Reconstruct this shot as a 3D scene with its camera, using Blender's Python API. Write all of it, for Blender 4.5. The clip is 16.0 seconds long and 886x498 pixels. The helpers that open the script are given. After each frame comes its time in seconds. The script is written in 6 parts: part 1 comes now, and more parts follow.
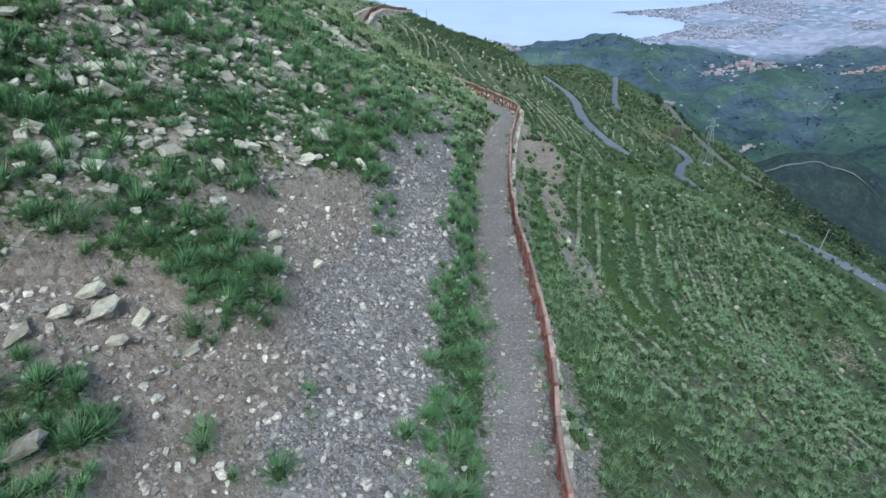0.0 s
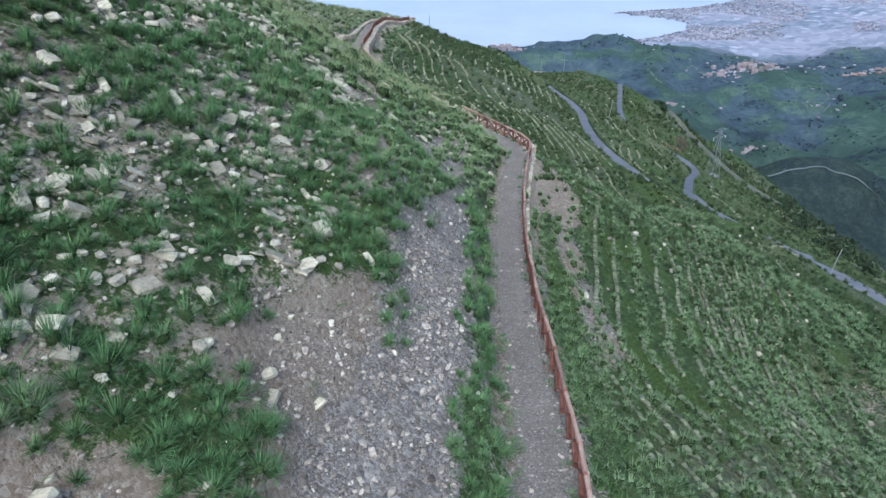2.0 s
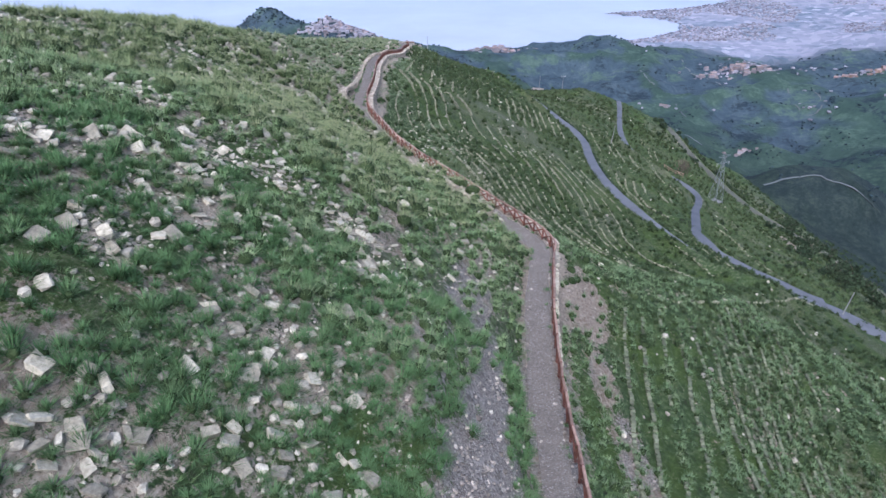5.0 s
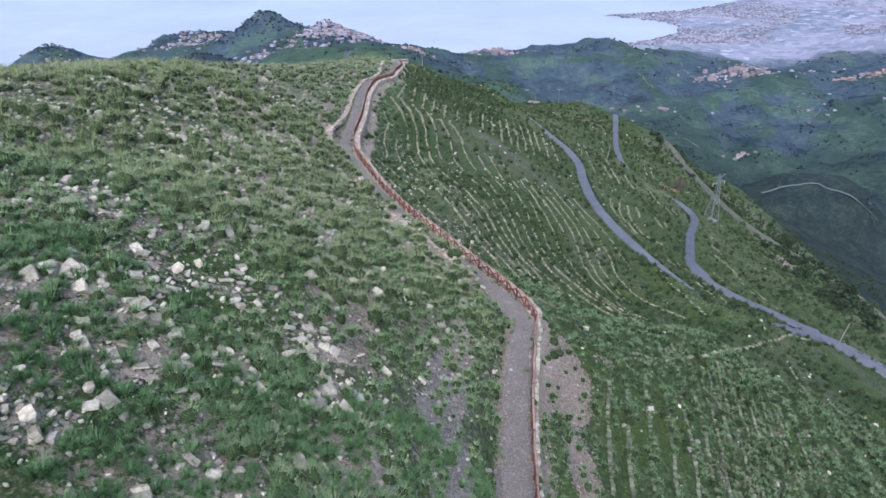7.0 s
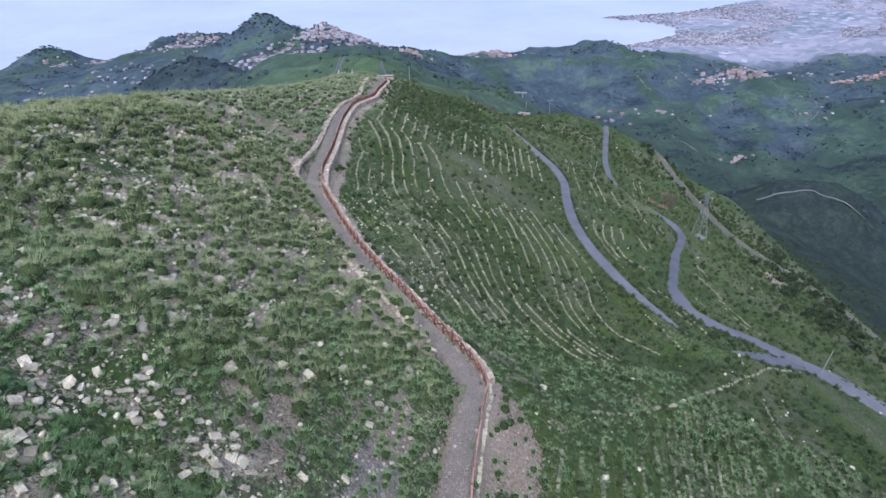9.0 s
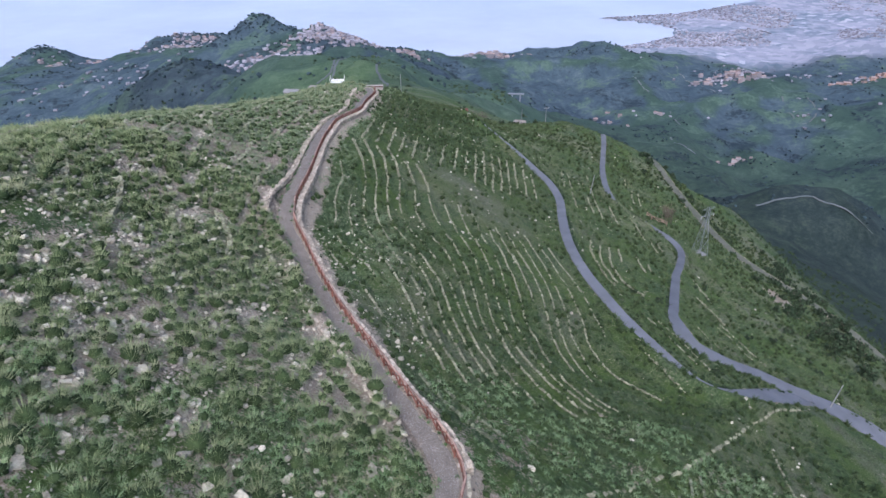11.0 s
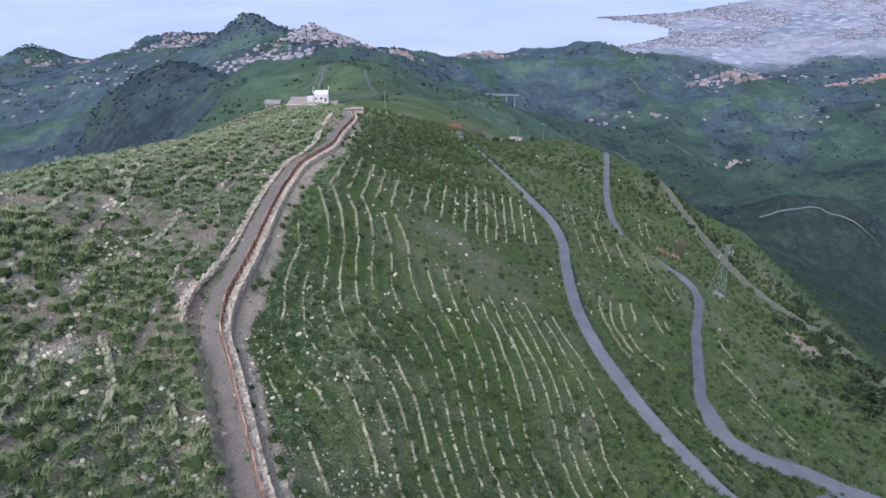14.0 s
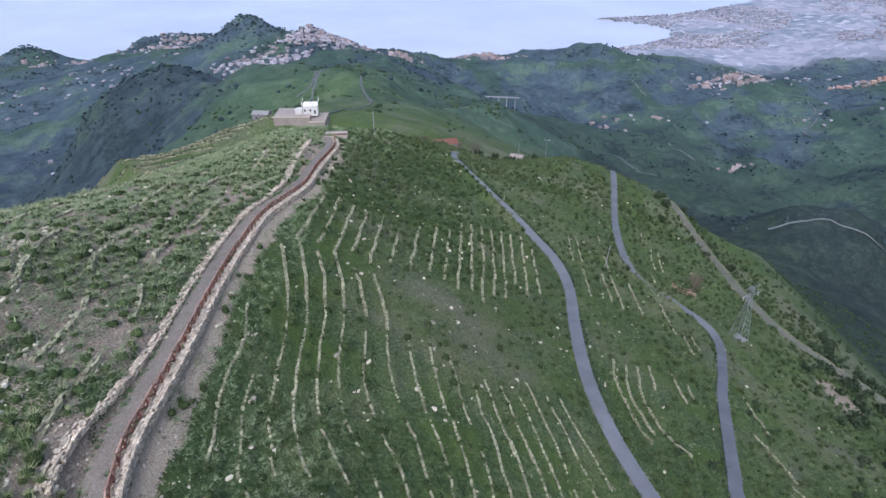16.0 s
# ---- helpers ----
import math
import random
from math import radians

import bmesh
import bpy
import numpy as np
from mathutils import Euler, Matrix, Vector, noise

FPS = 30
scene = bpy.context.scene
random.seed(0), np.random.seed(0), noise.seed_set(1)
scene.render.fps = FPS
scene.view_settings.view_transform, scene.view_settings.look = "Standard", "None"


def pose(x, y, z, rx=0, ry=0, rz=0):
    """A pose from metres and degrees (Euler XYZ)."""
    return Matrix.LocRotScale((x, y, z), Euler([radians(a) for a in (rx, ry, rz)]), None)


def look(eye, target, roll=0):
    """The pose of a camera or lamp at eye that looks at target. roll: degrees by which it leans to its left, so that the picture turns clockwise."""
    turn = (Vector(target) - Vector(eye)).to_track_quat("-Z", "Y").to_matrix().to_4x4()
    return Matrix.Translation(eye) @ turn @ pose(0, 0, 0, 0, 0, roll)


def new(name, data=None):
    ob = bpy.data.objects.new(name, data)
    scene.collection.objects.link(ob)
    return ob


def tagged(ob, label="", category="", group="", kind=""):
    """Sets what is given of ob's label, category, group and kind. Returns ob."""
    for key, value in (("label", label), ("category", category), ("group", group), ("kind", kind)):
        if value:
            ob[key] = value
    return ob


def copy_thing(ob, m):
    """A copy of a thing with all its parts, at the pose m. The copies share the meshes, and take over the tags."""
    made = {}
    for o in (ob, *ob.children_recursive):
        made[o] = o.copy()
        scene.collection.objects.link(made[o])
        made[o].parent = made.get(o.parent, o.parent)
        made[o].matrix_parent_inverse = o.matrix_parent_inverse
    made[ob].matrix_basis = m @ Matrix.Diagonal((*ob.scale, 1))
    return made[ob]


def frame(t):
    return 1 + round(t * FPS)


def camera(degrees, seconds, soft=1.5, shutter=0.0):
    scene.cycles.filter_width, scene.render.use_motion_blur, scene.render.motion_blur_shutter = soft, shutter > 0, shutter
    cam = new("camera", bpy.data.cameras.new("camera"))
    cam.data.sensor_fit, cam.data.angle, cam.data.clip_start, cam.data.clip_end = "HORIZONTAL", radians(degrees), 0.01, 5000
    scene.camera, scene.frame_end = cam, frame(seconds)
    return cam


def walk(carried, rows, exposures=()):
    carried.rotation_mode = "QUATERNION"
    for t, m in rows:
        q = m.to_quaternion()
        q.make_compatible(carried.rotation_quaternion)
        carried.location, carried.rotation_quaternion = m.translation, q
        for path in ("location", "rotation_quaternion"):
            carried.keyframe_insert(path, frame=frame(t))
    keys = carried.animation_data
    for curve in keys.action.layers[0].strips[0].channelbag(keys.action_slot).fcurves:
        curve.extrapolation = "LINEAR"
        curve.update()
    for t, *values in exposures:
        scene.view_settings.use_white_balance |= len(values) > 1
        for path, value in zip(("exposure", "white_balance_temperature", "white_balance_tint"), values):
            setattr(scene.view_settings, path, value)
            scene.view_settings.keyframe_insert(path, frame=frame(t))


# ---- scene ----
cam = camera(70.0, 16.0)
PATH = [
    (0, (0.00, 0.00, 0.00), (-0.041, 1.714, -1.030), -1.42),
    (0.5, (-0.18, 1.48, 0.10), (-0.219, 3.195, -0.932), -1.35),
    (1, (-0.40, 2.89, 0.63), (-0.440, 4.601, -0.400), -1.36),
    (1.5, (-0.66, 4.28, 1.42), (-0.699, 5.995, 0.391), -1.31),
    (2, (-0.82, 5.70, 2.36), (-0.863, 7.417, 1.326), -1.29),
    (2.5, (-1.06, 7.18, 3.42), (-1.104, 8.896, 2.391), -1.28),
    (3, (-1.49, 8.84, 4.57), (-1.526, 10.554, 3.546), -1.27),
    (3.5, (-2.04, 10.61, 5.76), (-2.076, 12.324, 4.730), -1.25),
    (4, (-2.56, 12.28, 7.04), (-2.584, 13.999, 6.008), -1.21),
    (4.5, (-3.10, 13.83, 8.40), (-3.123, 15.542, 7.373), -1.13),
    (5, (-3.48, 15.17, 9.83), (-3.501, 16.881, 8.795), -1.10),
    (7.5, (-0.19, 21.59, 16.68), (-0.207, 23.307, 15.646), -0.98),
    (8, (1.19, 22.67, 18.32), (1.179, 24.388, 17.288), -1.00),
    (8.5, (2.64, 23.91, 19.26), (2.624, 25.620, 18.229), -1.03),
    (9, (3.85, 25.53, 19.36), (3.834, 27.241, 18.330), -0.97),
    (11.5, (6.50, 40.08, 20.31), (6.492, 41.788, 19.280), -0.73),
    (12, (6.89, 44.34, 20.38), (6.880, 46.049, 19.348), -0.69),
    (12.5, (7.30, 48.90, 20.40), (7.295, 50.611, 19.367), -0.65),
    (13, (7.68, 53.88, 20.33), (7.673, 55.595, 19.295), -0.54),
    (13.5, (8.00, 59.21, 20.03), (8.000, 60.924, 18.995), -0.50),
    (14, (8.44, 64.60, 19.70), (8.448, 66.313, 18.662), -0.53),
    (14.5, (8.84, 70.70, 19.42), (8.847, 72.406, 18.386), -0.42),
    (15, (9.51, 76.46, 19.18), (9.520, 78.169, 18.143), -0.41),
    (15.5, (10.26, 82.48, 18.93), (10.270, 84.195, 17.892), -0.43),
    (16, (10.84, 88.51, 18.87), (10.848, 90.222, 17.833), -0.44),
]
walk(cam, [(t, look(eye, target, roll)) for t, eye, target, roll in PATH], exposures=[(0.0, 0.92, 5300, 0), (3.0, 0.95, 5420, 10), (5.0, 0.98, 5460, 16), (10.0, 0.94, 5600, 16), (16.0, 0.91, 5710, 13)])

# ---- world and light: dull evening under thin cloud ----
SUN_UP, SUN_ROUND = radians(52), radians(186)
world = bpy.data.worlds.new("world")
scene.world = world
world.use_nodes = True
wn = world.node_tree.nodes
sky = wn.new("ShaderNodeTexSky")
sky.sky_type, sky.sun_disc = "NISHITA", False
sky.sun_elevation, sky.sun_rotation = SUN_UP, SUN_ROUND
sky.air_density, sky.dust_density, sky.ozone_density, sky.altitude = 1.0, 6.0, 1.5, 600
wn["Background"].inputs["Strength"].default_value = 0.125
world.node_tree.links.new(sky.outputs[0], wn["Background"].inputs["Color"])
sun_data = bpy.data.lights.new("sun", "SUN")
sun_data.energy, sun_data.angle, sun_data.color = 1.2, radians(24), (0.96, 0.97, 1.0)
sun = new("sun", sun_data)
sun_way = Vector((math.sin(SUN_ROUND) * math.cos(SUN_UP), math.cos(SUN_ROUND) * math.cos(SUN_UP), math.sin(SUN_UP)))
sun.matrix_world = look(sun_way * 100, (0, 0, 0))

SEA = -720.0
rng = np.random.RandomState(7)


# ---- helpers for materials ----
def material(name):
    m = bpy.data.materials.new(name)
    m.use_nodes = True
    return m, m.node_tree.nodes, m.node_tree.links, m.node_tree.nodes["Principled BSDF"]


def noise_node(n, l, scale, detail=5.0, rough=0.6, where=None):
    t = n.new("ShaderNodeTexNoise")
    t.inputs["Scale"].default_value, t.inputs["Detail"].default_value, t.inputs["Roughness"].default_value = scale, detail, rough
    if where is not None:
        l.new(where, t.inputs["Vector"])
    return t.outputs["Fac"]


def ramp(n, l, fac, stops):
    r = n.new("ShaderNodeValToRGB")
    while len(r.color_ramp.elements) < len(stops):
        r.color_ramp.elements.new(0.5)
    for e, (p, c) in zip(r.color_ramp.elements, stops):
        e.position, e.color = p, (*c, 1)
    l.new(fac, r.inputs["Fac"])
    return r.outputs["Color"]


def mix(n, l, fac, a, b, mode="MIX"):
    m = n.new("ShaderNodeMix")
    m.data_type, m.blend_type = "RGBA", mode
    for sock, v in ((m.inputs[0], fac), (m.inputs[6], a), (m.inputs[7], b)):
        if isinstance(v, (int, float)):
            sock.default_value = v
        elif isinstance(v, tuple):
            sock.default_value = (*v, 1)
        else:
            l.new(v, sock)
    return m.outputs[2]


def span(n, l, v, a, b, c=0.0, d=1.0):
    m = n.new("ShaderNodeMapRange")
    m.interpolation_type = "SMOOTHSTEP"
    l.new(v, m.inputs[0])
    for i, k in enumerate((a, b, c, d)):
        m.inputs[i + 1].default_value = k
    return m.outputs[0]


def calc(n, l, op, a, b):
    m = n.new("ShaderNodeMath")
    m.operation = op
    for sock, v in zip(m.inputs, (a, b)):
        if isinstance(v, (int, float)):
            sock.default_value = v
        else:
            l.new(v, sock)
    return m.outputs[0]


def bump(n, l, p, height, strength, distance):
    b = n.new("ShaderNodeBump")
    b.inputs["Strength"].default_value, b.inputs["Distance"].default_value = strength, distance
    l.new(height, b.inputs["Height"])
    l.new(b.outputs[0], p.inputs["Normal"])


def surface(name, stops, scale, rough=0.9, relief=0.02, fine=None, vary=0.25, source="random", metal=0.0, soft=0.3):
    """A weathered surface: colour by coarse noise, darkened and lightened by fine noise and from piece to piece."""
    m, n, l, p = material(name)
    where = n.new("ShaderNodeNewGeometry").outputs["Position"]
    coarse = noise_node(n, l, scale, where=where)
    small = noise_node(n, l, fine or scale * 9, 6, 0.7, where)
    col = ramp(n, l, coarse, stops)
    shade = span(n, l, small, 0.25, 0.75, 1 - vary, 1 + vary * 0.6)
    if source == "random":
        each = n.new("ShaderNodeObjectInfo").outputs["Random"]
    else:
        each = n.new("ShaderNodeNewGeometry").outputs["Random Per Island"]
    shade = calc(n, l, "MULTIPLY", shade, span(n, l, each, 0, 1, 1 - vary, 1 + vary * 0.7))
    hsv = n.new("ShaderNodeHueSaturation")
    l.new(col, hsv.inputs["Color"])
    l.new(shade, hsv.inputs["Value"])
    l.new(hsv.outputs[0], p.inputs["Base Color"])
    p.inputs["Roughness"].default_value, p.inputs["Metallic"].default_value = rough, metal
    p.inputs["Specular IOR Level"].default_value = soft
    if relief:
        bump(n, l, p, small, 0.6, relief)
    return m


MAT_STONE = surface("pale_limestone", [(0.3, (0.335, 0.295, 0.205)), (0.7, (0.55, 0.495, 0.37))], 1.1, 0.9, 0.06, 6, 0.4)
MAT_RUBBLE = surface("rubble", [(0.3, (0.22, 0.18, 0.14)), (0.7, (0.46, 0.40, 0.32))], 0.5, 0.95, 0.02, 8, 0.55, "island")
MAT_WALL = surface("dry_stone", [(0.3, (0.36, 0.295, 0.22)), (0.7, (0.60, 0.51, 0.39))], 0.9, 0.95, 0.03, 7, 0.3, "island")
MAT_TERRACE = surface("terrace_stone", [(0.3, (0.185, 0.185, 0.108)), (0.7, (0.365, 0.35, 0.23))], 0.4, 0.95, 0.03, 4, 0.4, "island")
# Darker, greener stone for the terrace walls short of y 95.
MAT_DULL_STONE = surface("dull_terrace_stone", [(0.3, (0.11, 0.125, 0.07)), (0.7, (0.24, 0.25, 0.155))], 0.4, 0.95, 0.03, 4, 0.4, "island")
MAT_WOOD = surface("stained_wood", [(0.3, (0.18, 0.070, 0.045)), (0.7, (0.29, 0.128, 0.086))], 2.0, 0.75, 0.004, 30, 0.35)
# Rail timber, paler than the fence's posts and braces.
MAT_RAIL = surface("pale_rail", [(0.3, (0.30, 0.175, 0.13)), (0.7, (0.45, 0.30, 0.225))], 2.0, 0.8, 0.004, 30, 0.3)
MAT_ASPHALT = surface("old_asphalt", [(0.3, (0.115, 0.118, 0.127)), (0.7, (0.17, 0.174, 0.186))], 0.15, 0.8, 0.006, 12, 0.12)
MAT_DIRT = surface("dirt_track", [(0.3, (0.075, 0.08, 0.056)), (0.7, (0.12, 0.116, 0.088))], 0.2, 0.95, 0.03, 3, 0.25)
MAT_STEEL = surface("galvanised_steel", [(0.3, (0.22, 0.24, 0.24)), (0.7, (0.32, 0.34, 0.34))], 1.0, 0.6, 0, 6, 0.15, metal=0.4)
MAT_POLE = surface("grey_pole", [(0.3, (0.20, 0.195, 0.185)), (0.7, (0.30, 0.29, 0.27))], 0.6, 0.8, 0, 6, 0.2)
MAT_PLASTER = surface("pale_plaster", [(0.3, (0.60, 0.57, 0.52)), (0.7, (0.75, 0.72, 0.67))], 0.2, 0.9, 0, 2, 0.2)
MAT_HOUSE = surface("house_plaster", [(0.3, (0.23, 0.20, 0.205)), (0.7, (0.38, 0.335, 0.33))], 0.02, 0.9, 0, 0.5, 0.3)
MAT_TILE = surface("clay_tiles", [(0.3, (0.25, 0.18, 0.155)), (0.7, (0.34, 0.26, 0.23))], 0.05, 0.9, 0, 1.0, 0.3)
MAT_RUST = surface("rust_tiles", [(0.3, (0.14, 0.06, 0.045)), (0.7, (0.21, 0.095, 0.07))], 0.3, 0.9, 0, 3, 0.3)
MAT_EARTHWALL = surface("earth_coloured_wall", [(0.3, (0.29, 0.24, 0.205)), (0.7, (0.40, 0.345, 0.30))], 0.15, 0.95, 0.02, 2, 0.2)
MAT_DARK = surface("dark_opening", [(0.3, (0.02, 0.02, 0.025)), (0.7, (0.05, 0.05, 0.055))], 1.0, 0.3, 0, 6, 0.2)
MAT_BARK = surface("bark", [(0.3, (0.10, 0.075, 0.055)), (0.7, (0.20, 0.16, 0.12))], 1.5, 0.95, 0.01, 12, 0.3)
MAT_TUSSOCK = surface("tussock_grass", [(0.25, (0.150, 0.198, 0.083)), (0.5, (0.228, 0.264, 0.124)), (0.75, (0.325, 0.330, 0.190))], 0.2, 0.8, 0, 0.9, 0.2, "island", soft=0.15)
MAT_HERB = surface("fresh_grass", [(0.3, (0.078, 0.135, 0.045)), (0.7, (0.130, 0.188, 0.072))], 0.25, 0.8, 0, 1.5, 0.3, "island", soft=0.15)
MAT_ROWS = surface("row_tussock_grass", [(0.25, (0.115, 0.180, 0.082)), (0.5, (0.185, 0.262, 0.124)), (0.75, (0.285, 0.335, 0.185))], 0.3, 0.8, 0, 0.9, 0.28, "island", soft=0.15)
MAT_SLOPE = surface("slope_tussock_grass", [(0.25, (0.035, 0.054, 0.020)), (0.5, (0.062, 0.083, 0.031)), (0.75, (0.115, 0.130, 0.057))], 0.3, 0.8, 0, 0.9, 0.3, "island", soft=0.15)
MAT_MEADOW = surface("meadow_grass", [(0.25, (0.120, 0.172, 0.080)), (0.5, (0.165, 0.212, 0.108)), (0.75, (0.215, 0.238, 0.132))], 0.1, 0.8, 0, 0.7, 0.18, "island", soft=0.15)
MAT_FRESH = surface("green_tussock_grass", [(0.25, (0.075, 0.150, 0.055)), (0.5, (0.120, 0.210, 0.082)), (0.75, (0.200, 0.275, 0.128))], 0.3, 0.8, 0, 0.9, 0.28, "island", soft=0.15)
MAT_RIDGE = surface("ridge_tussock_grass", [(0.25, (0.135, 0.178, 0.085)), (0.5, (0.205, 0.240, 0.124)), (0.75, (0.290, 0.300, 0.178))], 0.2, 0.8, 0, 0.9, 0.25, "island", soft=0.15)
MAT_MID = surface("terrace_tussock_grass", [(0.25, (0.036, 0.060, 0.024)), (0.5, (0.062, 0.092, 0.038)), (0.75, (0.116, 0.140, 0.064))], 0.3, 0.8, 0, 0.9, 0.3, "island", soft=0.15)
MAT_TURF = surface("yellow_green_turf", [(0.25, (0.056, 0.084, 0.032)), (0.5, (0.084, 0.115, 0.046)), (0.75, (0.124, 0.148, 0.070))], 0.15, 0.8, 0, 0.9, 0.25, "island", soft=0.15)
MAT_BRIGHT = surface("bright_tussock_grass", [(0.25, (0.140, 0.222, 0.090)), (0.5, (0.212, 0.292, 0.132)), (0.75, (0.310, 0.355, 0.192))], 0.3, 0.8, 0, 0.9, 0.28, "island", soft=0.15)
MAT_LEAF = surface("scrub_leaves", [(0.3, (0.030, 0.050, 0.024)), (0.7, (0.065, 0.090, 0.045))], 0.1, 0.8, 0, 0.8, 0.4, "island", soft=0.15)
# Grass green far darker than the blades: shade within a tussock, as colour.
MAT_CORE_SHADE = surface("tussock_core_shade", [(0.3, (0.030, 0.048, 0.017)), (0.7, (0.062, 0.086, 0.034))], 0.5, 0.95, 0.02, 4, 0.3, "island", soft=0.1)
# Woods blued in the base colour, as haze would make them.
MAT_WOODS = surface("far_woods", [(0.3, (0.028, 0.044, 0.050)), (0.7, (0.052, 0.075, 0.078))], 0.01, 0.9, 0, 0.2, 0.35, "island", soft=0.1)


def ground_material():
    m, n, l, p = material("hillside")
    where = n.new("ShaderNodeNewGeometry").outputs["Position"]

    def attr(k):
        a = n.new("ShaderNodeAttribute")
        a.attribute_name = k
        return a.outputs["Fac"]
    big = noise_node(n, l, 0.035, 4, 0.6, where)
    mid = noise_node(n, l, 0.45, 5, 0.65, where)
    small = noise_node(n, l, 3.5, 6, 0.7, where)
    tiny = noise_node(n, l, 16.0, 4, 0.7, where)
    cushions = n.new("ShaderNodeTexVoronoi")
    cushions.inputs["Scale"].default_value = 1.7
    l.new(where, cushions.inputs["Vector"])
    blades = noise_node(n, l, 34.0, 3, 0.7, where)
    lump = calc(n, l, "ADD", calc(n, l, "MULTIPLY", cushions.outputs["Distance"], -0.40), calc(n, l, "ADD", calc(n, l, "MULTIPLY", small, 0.45), calc(n, l, "MULTIPLY", mid, 0.35)))
    lump = calc(n, l, "ADD", lump, calc(n, l, "MULTIPLY", calc(n, l, "ADD", blades, tiny), 0.42))
    grass = ramp(n, l, lump, [(0.42, (0.040, 0.042, 0.026)), (0.52, (0.037, 0.066, 0.025)), (0.64, (0.068, 0.104, 0.042)), (0.80, (0.128, 0.158, 0.080))])
    sward = ramp(n, l, small, [(0.3, (0.044, 0.072, 0.018)), (0.55, (0.078, 0.118, 0.029)), (0.75, (0.124, 0.160, 0.050))])
    grass = mix(n, l, span(n, l, noise_node(n, l, 0.11, 4, 0.6, where), 0.40, 0.60, 0.15, 0.9), grass, sward)
    dry = ramp(n, l, small, [(0.3, (0.15, 0.13, 0.09)), (0.7, (0.27, 0.24, 0.18))])
    grass = mix(n, l, span(n, l, calc(n, l, "ADD", big, calc(n, l, "MULTIPLY", small, 0.8)), 0.84, 1.10, 0, 0.55), grass, dry)
    def pebbles(scale, stops):
        v = n.new("ShaderNodeTexVoronoi")
        v.inputs["Scale"].default_value = scale
        l.new(where, v.inputs["Vector"])
        split = n.new("ShaderNodeSeparateColor")
        l.new(v.outputs["Color"], split.inputs[0])
        return ramp(n, l, split.outputs[0], stops), v.outputs["Distance"]
    soil = ramp(n, l, mid, [(0.3, (0.235, 0.175, 0.125)), (0.5, (0.30, 0.255, 0.205)), (0.7, (0.31, 0.285, 0.25))])
    grit, grit_d = pebbles(15.0, [(0.15, (0.09, 0.080, 0.070)), (0.5, (0.26, 0.24, 0.216)), (0.8, (0.42, 0.385, 0.345)), (0.97, (0.62, 0.585, 0.52))])
    lumps, lumps_d = pebbles(5.5, [(0.15, (0.10, 0.085, 0.070)), (0.55, (0.27, 0.24, 0.21)), (0.85, (0.43, 0.39, 0.34)), (0.97, (0.62, 0.57, 0.50))])
    chips = mix(n, l, span(n, l, mid, 0.42, 0.58), grit, lumps)
    split_tone = calc(n, l, "ADD", calc(n, l, "MULTIPLY", tiny, 0.6), calc(n, l, "MULTIPLY", lumps_d, 0.6))
    earth = ramp(n, l, small, [(0.3, (0.22, 0.155, 0.10)), (0.55, (0.34, 0.26, 0.178)), (0.75, (0.46, 0.375, 0.27))])
    gravel = mix(n, l, 0.6, soil, chips)
    soil = mix(n, l, 0.36, earth, chips)
    soil = mix(n, l, span(n, l, calc(n, l, "ADD", attr("earthy"), calc(n, l, "MULTIPLY", calc(n, l, "SUBTRACT", mid, 0.5), 1.6)), 0.3, 0.7), gravel, soil)
    debris = ramp(n, l, split_tone, [(0.15, (0.24, 0.19, 0.13)), (0.45, (0.37, 0.305, 0.225)), (0.75, (0.52, 0.45, 0.345))])
    soil = mix(n, l, calc(n, l, "MULTIPLY", attr("stony"), 0.75), soil, debris)
    ragged = calc(n, l, "ADD", calc(n, l, "ADD", calc(n, l, "ADD", attr("bare"), 0.17), calc(n, l, "MULTIPLY", calc(n, l, "SUBTRACT", small, 0.5), 1.6)), calc(n, l, "MULTIPLY", calc(n, l, "SUBTRACT", mid, 0.5), 1.3))
    near = mix(n, l, span(n, l, ragged, 0.42, 0.62), grass, soil)
    # country further off: woods, fields and built-up plain, with haze painted into their colours
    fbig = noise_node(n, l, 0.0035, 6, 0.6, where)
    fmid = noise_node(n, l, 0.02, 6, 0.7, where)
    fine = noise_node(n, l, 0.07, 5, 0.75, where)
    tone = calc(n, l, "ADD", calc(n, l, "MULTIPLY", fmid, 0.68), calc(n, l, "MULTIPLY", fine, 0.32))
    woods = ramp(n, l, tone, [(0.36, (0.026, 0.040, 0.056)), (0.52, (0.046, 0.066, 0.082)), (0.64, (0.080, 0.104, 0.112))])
    # paler, bluer woods colour that paints the haze of distance
    haze_tint = ramp(n, l, tone, [(0.36, (0.036, 0.056, 0.070)), (0.52, (0.058, 0.084, 0.098)), (0.64, (0.092, 0.122, 0.130))])
    woods = mix(n, l, attr("haze_tint"), woods, haze_tint)
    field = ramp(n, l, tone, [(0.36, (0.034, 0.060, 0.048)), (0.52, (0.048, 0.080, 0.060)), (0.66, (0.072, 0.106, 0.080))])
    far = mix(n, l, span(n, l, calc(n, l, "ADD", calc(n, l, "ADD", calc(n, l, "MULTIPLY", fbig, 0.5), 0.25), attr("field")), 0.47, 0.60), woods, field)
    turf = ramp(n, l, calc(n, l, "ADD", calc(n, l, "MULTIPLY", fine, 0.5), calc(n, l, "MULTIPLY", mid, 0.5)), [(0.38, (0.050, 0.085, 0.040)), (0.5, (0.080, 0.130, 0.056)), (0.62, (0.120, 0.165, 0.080))])
